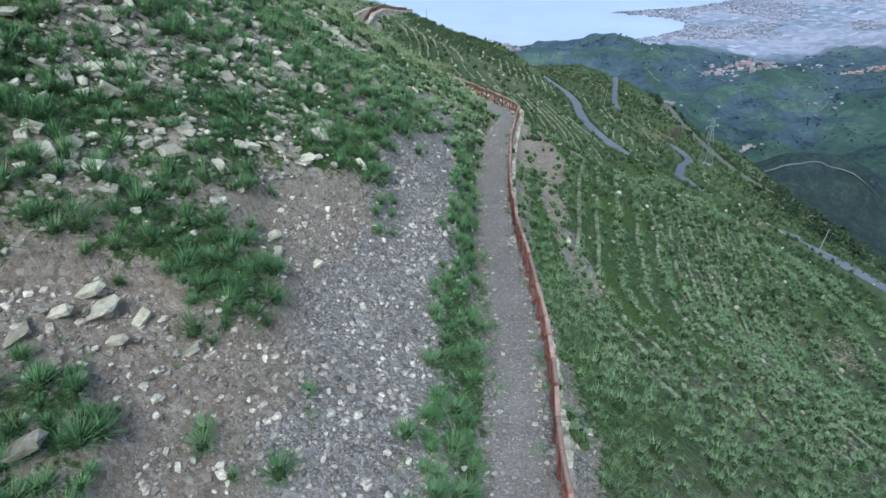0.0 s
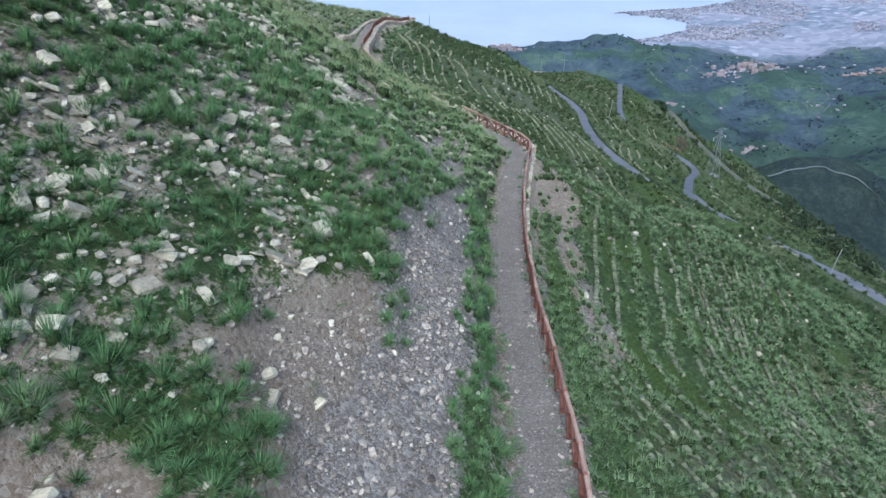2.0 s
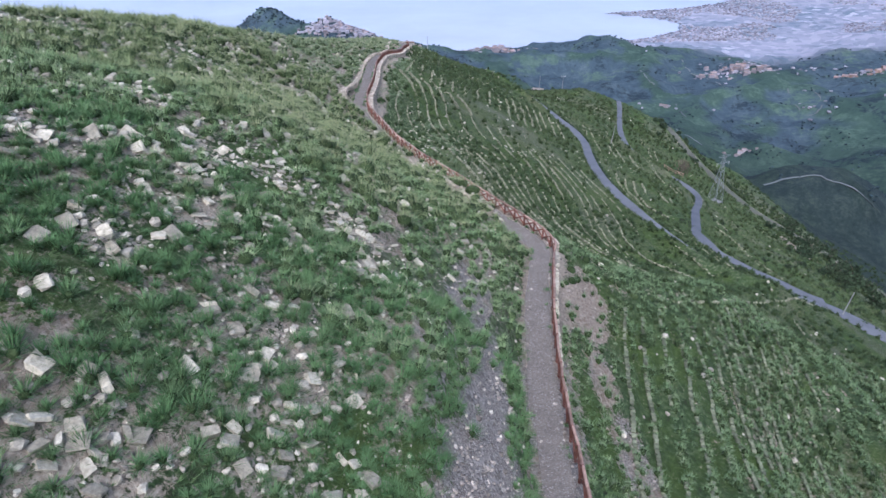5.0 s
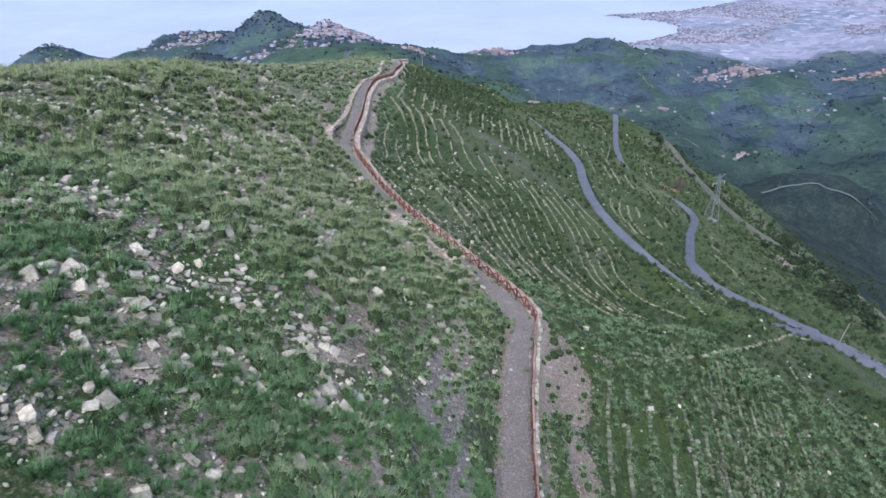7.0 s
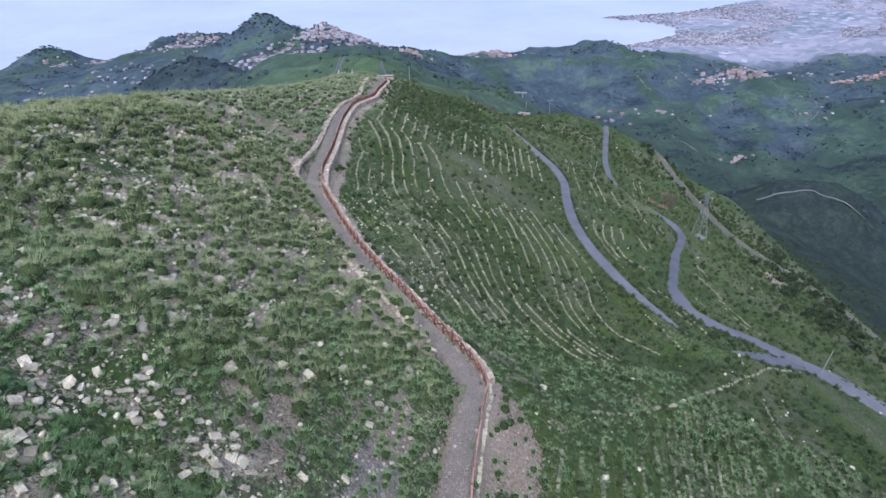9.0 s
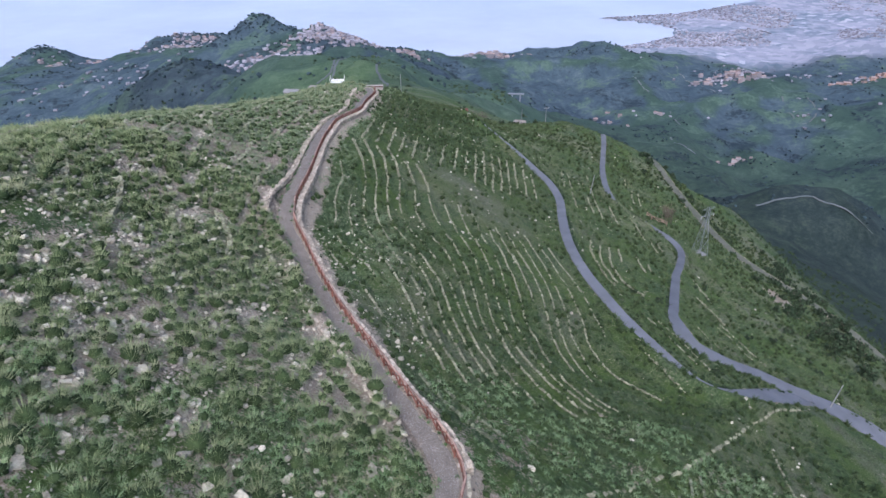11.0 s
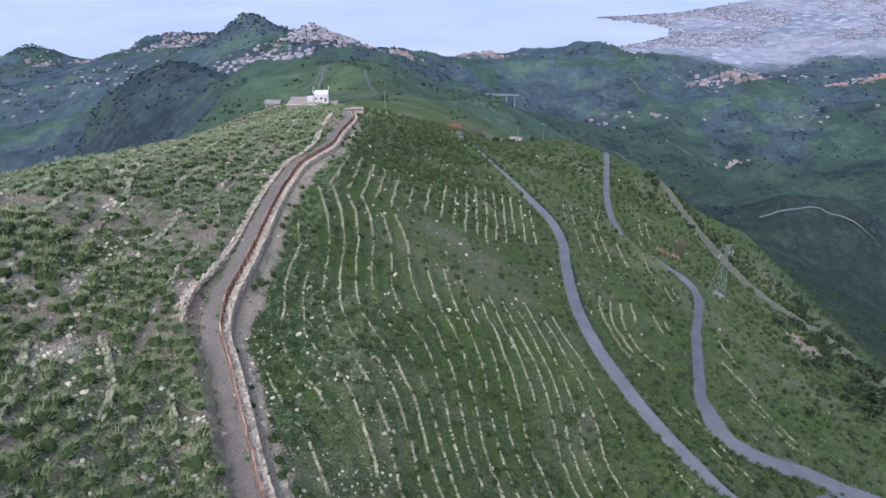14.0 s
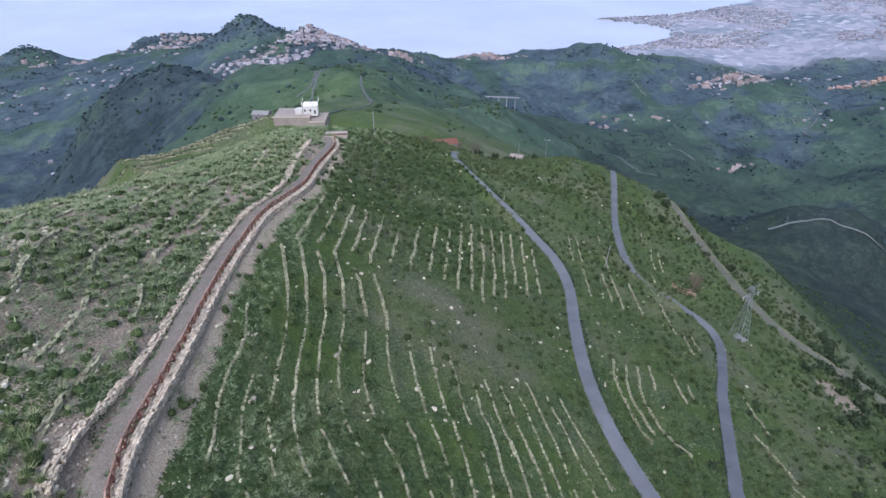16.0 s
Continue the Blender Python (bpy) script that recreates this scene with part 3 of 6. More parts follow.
def brow_side(x, y):
    """Distance beyond the ruined wall that runs along the brow."""
    return ((y - 78.5) - 0.86 * (x - 20.5)) / 1.32


def inside_edge(poly, x, y):
    """Distance inside a closed outline, minus outside."""
    p = np.array(poly, float)
    q = np.roll(p, -1, 0)
    d, odd = np.full(x.shape, 1e9), np.zeros(x.shape, bool)
    for (ax, ay), (bx, by) in zip(p, q):
        t = np.clip(((x - ax) * (bx - ax) + (y - ay) * (by - ay)) / ((bx - ax) ** 2 + (by - ay) ** 2), 0, 1)
        d = np.minimum(d, np.hypot(x - ax - t * (bx - ax), y - ay - t * (by - ay)))
        odd ^= ((ay > y) != (by > y)) & (x < (bx - ax) * (y - ay) / (by - ay + 1e-12) + ax)
    return np.where(odd, d, -d)


BEDS = [(-17.9, 50.6), (-17.1, 47.4), (-16.1, 43.5), (-12.7, 46.4), (-13.6, 53.4), (-8.1, 48.3), (-20.2, 47.0), (-9.7, 51.6), (-16.6, 63.8), (-11.7, 68.1),
        (-11.0, 36.3), (-14.6, 28.7), (-11.9, 33.2), (-17.9, 38.2), (-9.4, 36.1), (-10.0, 33.2), (-23.4, 44.5), (-13.2, 36.6), (-14.8, 28.2),
        (-11.8, 32.0), (-10.2, 31.2), (-13.1, 26.9), (-8.4, 30.4), (-7.8, 27.4), (-11.3, 23.0), (-12.7, 20.3), (-14.6, 24.4), (-25, 58), (-30, 66), (-22, 73.5), (-24.3, 77.5), (-18.7, 67), (-25.5, 82), (-21, 69), (-27, 76), (-18.5, 78.5)]
FAR_BEDS = [(-30, 84), (-9, 84), (-7.5, 90), (-35.5, 119), (-30.5, 133.5), (-27.5, 95.5), (-28, 110.5), (-15, 89), (-15, 107), (-48, 133), (-37, 142), (-31.5, 121.5), (-33.5, 167), (-24, 176), (-42, 158)]


def rockiness(x, y):
    """How much of the ground is taken by beds of broken rock."""
    much = np.zeros(x.shape)
    for bx, by in BEDS:
        much = np.maximum(much, np.exp(-((x - bx) / 1.9) ** 2 - ((y - by) / 2.2) ** 2))
    for bx, by in FAR_BEDS:
        much = np.maximum(much, 0.85 * np.exp(-((x - bx) / 1.7) ** 2 - ((y - by) / 4.2) ** 2))
    return np.clip(much + 0.55 * fbm(x, y, 3, 3, 29) * (much > 0.05), 0, 1)


SLIP = [(-14, 14.2), (-11.6, 16.4), (-9.5, 17), (-8.5, 15.9), (-6.6, 17.2), (-6.2, 20.5), (-8.2, 21.8), (-8.2, 24.8), (-4.8, 29), (-3.4, 26), (-3.4, 31), (-3.9, 36),
        (-0.6, 52), (0.3, 46), (-0.7, 27), (-1.1, 20), (-0.6, 8), (-8.6, 8), (-8.8, 11.6), (-10.4, 12.6), (-13, 11)]


def ridge_wander(x, y):
    """How far the old walls of the upper ridge stray from lines along the track."""
    return 0.7 * fbm(x, y, 20, 2, 91)


def ground(x, y, full=False):
    """Height of the finished ground, and how bare, far and built-up it is."""
    shape = np.shape(x)
    x, y = np.ravel(x).astype(float), np.ravel(y).astype(float)
    z, flat = land(x, y)
    away = np.hypot(x, y - 100)
    dt, kt = nearest(TRACK, x, y, 30)
    d_roads = np.full(x.shape, 1e3)
    road_hits = []
    for p, lev, half, soft_l, soft_r in LINES[1:]:
        d, k = nearest(p, x, y, 14)
        d_roads = np.minimum(d_roads, np.abs(d))
        road_hits.append((d, k, lev, half, soft_l, soft_r))
    ter = terrace_amount(x, y, np.where(dt > 900, np.where(x > -10, 50, -50), dt), d_roads)
    f = terrace_field(x, y, z) / STEP
    part_way = f - np.floor(f)
    z = z + (0.28 * part_way + 0.72 * smooth(0.76, 1.0, part_way) - part_way) * STEP * ter
    z = z + 1.6 * np.exp(-((brow_side(x, y) - 3.5) / 4) ** 2) * smooth(24, 34, x) * (1 - smooth(56, 66, x))
    rough = 1 - smooth(260, 420, away)
    z = z + rough * (0.55 * fbm(x, y, 7, 4, 2) + 0.16 * fbm(x, y, 1.2, 2, 9)) * smooth(0.5, 4, np.abs(dt))
    near_slip = (x > -24) & (x < -2) & (y > 5) & (y < 48)
    if near_slip.any():
        sx, sy = x[near_slip], y[near_slip]
        edge = inside_edge(SLIP, sx, sy) + 0.5 * fbm(sx, sy, 2.2, 3, 13)
        z[near_slip] += 0.75 * (1 - smooth(-0.25, 0.15, edge)) * smooth(-7, -1, edge) * smooth(-2.5, -4.5, sx) * smooth(-1.8, -3.2, dt[near_slip])
    bare = np.zeros(x.shape)
    half = LINES[0][2][kt]
    lev = LINES[0][1][kt]
    over = np.abs(dt) - half
    # beyond the bend the path is cut into the slope, with a steep bank above it
    cut = smooth(73, 82, y) * (1 - smooth(114, 124, y))
    z = z + 1.6 * cut * np.exp(-((over - 0.9) / 1.3) ** 2) * (dt < 0)
    w = 1 - smooth(0.1, np.where(dt < 0, 1.5 - 0.85 * cut, 1.2), over)
    z = z + (lev - z) * w
    bare = np.maximum(bare, 1 - smooth(-0.1, 0.6, over))
    # a bank shields the bend of the upper road from the brow
    d, k, lv, hf, sl, sr = road_hits[0]
    bend = ROAD_UPPER[k]
    z = z + (2.6 - 1.2 * smooth(62, 74, bend[:, 0])) * np.exp(-((d - hf[k] - 3.8) / 2.1) ** 2) * smooth(42, 48, bend[:, 0]) * (1 - smooth(74, 88, bend[:, 0])) * (bend[:, 1] < 150)
    # and a grassy lip above its far stretch
    z = z + 2.0 * np.exp(-((d - hf[k] - 2.3) / 1.2) ** 2) * smooth(236, 250, bend[:, 1]) * (1 - smooth(290, 306, bend[:, 1]))
    # the same above the double bend of the lower road
    d, k, lv, hf, sl, sr = road_hits[1]
    bend = ROAD_LOWER[k]
    z = z + 2.2 * np.exp(-((d + hf[k] + 3.2) / 1.6) ** 2) * smooth(236, 243, bend[:, 1]) * (1 - smooth(258, 272, bend[:, 1])) * (1 - smooth(83, 88, bend[:, 0]))
    for d, k, lv, hf, sl, sr in reversed(road_hits):
        over_r = np.abs(d) - hf[k]
        w = 1 - smooth(0.2, sr, over_r)
        z = z + (lv[k] - 0.14 - z) * w
        bare = np.maximum(bare, 0.5 * (1 - smooth(-0.3, 0.4, over_r)))
    if not full:
        return z.reshape(shape)
    # bare ground: the slip above the track, the verge below the fence, worn patches
    for bx, by, rx, ry, much in ((-2.2, 52, 1.8, 9, 0.62), (-6.5, 42, 3.0, 9, 0.55), (-9, 60, 3, 8, 0.5), (-0.5, 62, 1.5, 8, 0.58), (10.2, 67, 2.2, 8, 0.72), (11, 49, 2.2, 6, 0.58), (10, 58, 1.8, 5, 0.55), (-12, 38, 5, 5, 0.5), (-22, 45, 5, 7, 0.5), (-16, 30, 4, 4, 0.45),
                                 (-2, 81, 3.5, 6, 0.65), (-4.5, 78, 2.6, 10, 0.62), (-8.5, 93, 2.2, 6, 0.6), (-27.5, 200, 5, 12, 0.62), (-26, 142, 2.5, 12, 0.5), (-22.6, 124, 2.3, 9, 0.75), (-22.5, 238, 2.6, 16, 0.7), (-33, 70, 8, 5, 0.4), (-20, 60, 5, 8, 0.45), (130, 225, 7, 14, 0.6)):
        r = np.hypot((x - bx) / rx, (y - by) / ry) + 0.35 * fbm(x, y, 3, 3, 17)
        bare = np.maximum(bare, much * (1 - smooth(0.6, 1.1, r)))
    bare = np.maximum(bare, 1.05 * smooth(-1.3, 1.0, inside_edge(SLIP, x, y) + 1.1 * fbm(x, y, 2.2, 3, 13)))
    bare = np.maximum(bare, np.where(y < 62, 0.46, 0.72) * rockiness(x, y))
    below = (dt - half) * (dt > 0) + 99 * (dt <= 0)
    wide = np.interp(y, [0, 60, 75, 120, 250, 262], [1.6, 2.2, 2.6, 3.4, 3.6, 1]) + 1.2 * fbm(x, y, 6, 3, 31)
    bare = np.maximum(bare, np.interp(y, [0, 55, 70, 300], [0.60, 0.62, 0.72, 0.74]) * (1 - smooth(wide * 0.6, wide + 0.6, below)))
    bare = np.maximum(bare, (0.15 + 0.04 * smooth(52, 70, y) + 0.26 * smooth(-0.1, 0.4, fbm(x, y, 9, 3, 77))) * (dt < 0) * (1 - smooth(150, 260, y)) * (1 + 0.12 * smooth(56, 90, y)))
    # worn strips along the old walls on the upper ridge
    u = -dt / 5.6 + ridge_wander(x, y)
    strip = 1 - smooth(0.13, 0.30, np.abs(u - np.round(u)))
    strip = strip * (dt < -4) * (dt > -50) * (0.35 + 0.65 * smooth(-0.3, 0.0, fbm(x, y, 13, 2, 92))) * smooth(96, 118, y) * (1 - smooth(255, 300, y))
    bare = np.maximum(bare, 0.62 * strip)
    bare = np.maximum(bare, (0.24 - 0.20 * smooth(85, 110, y)) * (dt > 0) * smooth(-0.1, 0.3, fbm(x, y, 6, 3, 78)))
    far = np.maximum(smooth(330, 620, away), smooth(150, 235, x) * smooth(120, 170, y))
    field = 0.22 * np.exp(-((x + 120) ** 2 / 180 ** 2 + (y - 850) ** 2 / 420 ** 2)) + 0.2 * np.exp(-((x - 750) ** 2 / 350 ** 2 + (y - 1450) ** 2 / 260 ** 2)) \
        - 0.25 * np.exp(-((x + 650) ** 2 / 300 ** 2 + (y - 1300) ** 2 / 500 ** 2)) + 0.1 * (away < 500) + 0.08 * np.exp(-((x - 350) / 180) ** 2 - ((y - 380) / 260) ** 2) - 0.22 * np.exp(-((x + 470) ** 2 + (y - 1020) ** 2) / 200 ** 2) - 0.25 * np.exp(-((x + 513) ** 2 + (y - 1900) ** 2) / 120 ** 2) - 0.06 * smooth(1700, 2100, y) + 0.12 * smooth(150, 350, x) * smooth(600, 900, y) * (1 - smooth(1700, 2100, y)) + 0.6 * (0.22 - np.abs(fbm(x, y, 420, 5, 11))) + 0.4 * (0.2 - np.abs(fbm(x, y, 150, 4, 27)))
    grey = np.exp(-((x + 2.4) / 2.9) ** 4 - ((y - 16) / 12) ** 4) + 0.75 * np.exp(-((x + 2) / 2.2) ** 2 - ((y - 45) / 18) ** 2)
    earthy = np.clip(0.5 + 0.22 * smooth(-4, -8, x) + 0.4 * smooth(48, 72, y) + 0.4 * np.exp(-((x + 10.5) / 4) ** 2 - ((y - 15) / 4.5) ** 2) + 0.4 * np.exp(-((x + 5.4) / 1.6) ** 2 - ((y - 26) / 3) ** 2) - 0.75 * grey, 0, 1)
    # dark scrub nearby, thinned with distance as the painted haze takes over
    scrubby = smooth(135, 190, x) * smooth(0, 90, y) * (0.85 - 0.35 * smooth(500, 900, away) - 0.5 * smooth(1300, 2000, away))
    scrubby = np.maximum(scrubby, 0.42 * np.exp(-((x + 520) / 330) ** 2 - ((y - 1000) / 480) ** 2))
    stony = np.maximum(rockiness(x, y), 0.75 * (1 - smooth(wide * 0.6, wide + 0.8, below)) * smooth(58, 76, y))
    # painted haze sets in over the woods with distance
    haze_tint = smooth(1500, 2300, away + 600 * smooth(-200, -500, x) * smooth(1300, 1700, y))
    pasture = np.clip(0.9 * np.exp(-((x + 70) / 130) ** 2 - ((y - 590) / 190) ** 2) * smooth(-0.35, 0.15, fbm(x, y, 110, 4, 67) + 0.1), 0, 1)
    return z.reshape(shape), bare, far, field, flat, ter, earthy, scrubby, stony, haze_tint, pasture


def steps(*runs):
    out = [runs[0][0]]
    for a, b, s in runs:
        n = max(1, int(round((b - a) / s)))
        out += list(a + (b - a) * (np.arange(1, n + 1) / n))
    return np.array(out)


def growing(start, end, first, ratio):
    out, s = [start], first
    while abs(out[-1]) < abs(end):
        out.append(out[-1] + s * (1 if end > start else -1))
        s *= ratio
    return out[1:]


XS = np.array(growing(-110, -4600, 3, 1.022)[::-1] + list(steps((-110, -50, 1.5), (-50, 48, 0.62), (48, 110, 1.1), (110, 150, 2.0))) + growing(150, 4600, 3, 1.034))
YS = np.array(list(growing(6, -900, 1.5, 1.25)[::-1]) + list(steps((6, 130, 0.66), (130, 270, 1.1), (270, 420, 2.0))) + growing(420, 4990, 2.5, 1.019))
GX, GY = np.meshgrid(XS, YS)
GZ, bare, far, field, flat, ter, earthy, scrubby, stony, haze_tint, pasture = ground(GX, GY, True)
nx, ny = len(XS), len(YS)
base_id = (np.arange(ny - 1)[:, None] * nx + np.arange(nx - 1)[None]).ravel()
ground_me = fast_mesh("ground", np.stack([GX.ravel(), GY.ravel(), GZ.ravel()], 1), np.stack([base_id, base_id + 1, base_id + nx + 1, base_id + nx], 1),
                      None, MAT_GROUND, True, (("bare", bare), ("far", far), ("field", field), ("plain", flat), ("earthy", earthy), ("scrubby", scrubby), ("stony", stony), ("haze_tint", haze_tint), ("pasture", pasture)))
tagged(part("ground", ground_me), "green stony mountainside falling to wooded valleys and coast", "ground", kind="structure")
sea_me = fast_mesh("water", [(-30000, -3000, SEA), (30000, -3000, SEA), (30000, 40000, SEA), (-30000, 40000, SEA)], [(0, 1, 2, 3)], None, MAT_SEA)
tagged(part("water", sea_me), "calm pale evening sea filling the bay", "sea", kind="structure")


def ribbon(name, p, z, half, mat, lift, label, category, ragged=0.05):
    r, n = side_of(p), len(p)
    across = np.array([-1, -0.5, 0, 0.5, 1])
    edge = half[:, None] * (1 + ragged * fbm(p[:, 0], p[:, 1], 3, 3, 3))[:, None]
    v = np.concatenate([p[:, None] + r[:, None] * (across[None] * edge)[..., None], (z[:, None] + lift + 0.03 * (1 - across ** 2)[None])[..., None]], 2)
    low = v[:, [0, 4]].copy()
    low[..., 2] -= 0.45
    v = np.concatenate([low[:, :1], v, low[:, 1:]], 1)
    b = (np.arange(n - 1)[:, None] * 7 + np.arange(6)[None]).ravel()
    me = fast_mesh(name, v.reshape(-1, 3), np.stack([b, b + 1, b + 8, b + 7], 1), None, mat, False)
    return tagged(part(name, me), label, category, kind="structure")


ribbon("footpath", TRACK, LINES[0][1], LINES[0][2] * 0.84, MAT_TRACK, 0.03, "grey trodden gravel footpath along the ridge", "path", 0.3)
ribbon("road_upper", ROAD_UPPER, LINES[1][1], LINES[1][2], MAT_ASPHALT, 0.07, "narrow worn grey asphalt hill road", "road")
ribbon("road_lower", ROAD_LOWER, LINES[2][1], LINES[2][2], MAT_ASPHALT, 0.10, "narrow worn grey asphalt branch road", "road")
ribbon("dirt_track", DIRT, LINES[3][1], LINES[3][2] * 0.75, MAT_DIRT, 0.06, "pale dirt track across the lower slope", "track")

# ---- templates for loose stone and grass ----
ICO = bmesh.new()
bmesh.ops.create_icosphere(ICO, subdivisions=1, radius=1)
ICO_V = np.array([v.co[:] for v in ICO.verts])
ICO_F = np.array([[v.index for v in f.verts] for f in ICO.faces])
ICO.free()


def stone_forms(count, squareness, seed):
    r = np.random.RandomState(seed)
    out = []
    for _ in range(count):
        v = np.sign(ICO_V) * np.abs(ICO_V) ** squareness
        v = v * (1 + r.uniform(-0.22, 0.22, (len(v), 1))) + r.uniform(-0.08, 0.08, v.shape)
        out.append(v / np.abs(v).max(0))
    return out


STONES, BLOCKS = stone_forms(8, 0.75, 3), stone_forms(8, 0.35, 4)


def heap(forms, pos, size, turn, tilt=None):
    """Vertices and triangles of many stones: half sizes, turn about z and tilt in radians."""
    n, k = len(pos), len(forms[0])
    v = np.stack(forms)[np.arange(n) % len(forms)] * size[:, None, :]
    if tilt is not None:
        c, s = np.cos(tilt)[:, None], np.sin(tilt)[:, None]
        v = np.stack([v[..., 0] * c + v[..., 2] * s, v[..., 1], -v[..., 0] * s + v[..., 2] * c], -1)
    c, s = np.cos(turn)[:, None], np.sin(turn)[:, None]
    v = np.stack([v[..., 0] * c - v[..., 1] * s, v[..., 0] * s + v[..., 1] * c, v[..., 2]], -1) + pos[:, None]
    return v.reshape(-1, 3), (ICO_F[None] + (np.arange(n) * k)[:, None, None]).reshape(-1, 3)


def tufts(pos, count, radius, length, width, seed, lean=0.8):
    """Leaning blades in domed tufts; each tuft has its own radius and length."""
    r = np.random.RandomState(seed)
    rep = np.repeat(np.arange(len(pos)), count)
    n = len(rep)
    a, q = r.uniform(0, 2 * np.pi, n), np.sqrt(r.uniform(0, 1, n))
    out = np.stack([np.cos(a), np.sin(a), np.zeros(n)], 1)
    root = pos[rep] + out * (q * radius[rep] * 0.6)[:, None]
    root[:, 2] -= 0.05
    tall = length[rep] * r.uniform(0.6, 1.15, n) * (1 - 0.45 * q ** 2)
    tip = root + out * (radius[rep] * (0.1 + lean * q) * r.uniform(0.6, 1.2, n))[:, None]
    tip[:, 2] += tall
    b = a + r.uniform(-1.2, 1.2, n) + np.pi / 2
    side = np.stack([np.cos(b), np.sin(b), np.zeros(n)], 1) * (width[rep] * 0.5)[:, None]
    v = np.stack([root - side, root + side, tip], 1).reshape(-1, 3)
    return v, np.arange(n * 3).reshape(-1, 3)


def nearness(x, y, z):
    """Rough distance of a place from the camera's path."""
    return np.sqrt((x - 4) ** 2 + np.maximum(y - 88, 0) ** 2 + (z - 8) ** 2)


def spread_over(x0, x1, y0, y1, cell, seed):
    r = np.random.RandomState(seed)
    gx, gy = np.meshgrid(np.arange(x0, x1, cell), np.arange(y0, y1, cell))
    x, y = gx.ravel() + r.uniform(0, cell, gx.size), gy.ravel() + r.uniform(0, cell, gx.size)
    return x, y, r.uniform(0, 1, gx.size)


def clear_of_ways(x, y, margin):
    ok = np.ones(x.shape, bool)
    for p, _, half, _, _ in LINES:
        d, k = nearest(p, x, y, 12)
        ok &= np.abs(d) > half[k] + margin
    return ok


# ---- grass: tussocks on the hill, greener herbs between them ----
def grass_zone(name, x0, x1, y0, y1, cell, chance, seed, blades, size, mat, label, wide, thick=0.045):
    x, y, u = spread_over(x0, x1, y0, y1, cell, seed)
    keep = clear_of_ways(x, y, 0.35)
    x, y, u = x[keep], y[keep], u[keep]
    z, bare_here, *_ = ground(x, y, True)
    bunch = 0.5 + 1.1 * fbm(x, y, 8, 3, 61)
    keep = u < chance * np.clip(bunch, 0.12, 1.2) * (1 - 0.95 * smooth(0.4, 0.75, bare_here + 0.35 * fbm(x, y, 2.2, 2, 66)))
    pos = np.stack([x, y, z], 1)[keep]
    r = np.random.RandomState(seed + 1)
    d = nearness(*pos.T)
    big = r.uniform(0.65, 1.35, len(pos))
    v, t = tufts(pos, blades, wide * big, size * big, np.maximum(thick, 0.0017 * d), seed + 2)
    tagged(part(name, fast_mesh(name, v, None, t, mat)), label, "grass", kind="stuff")


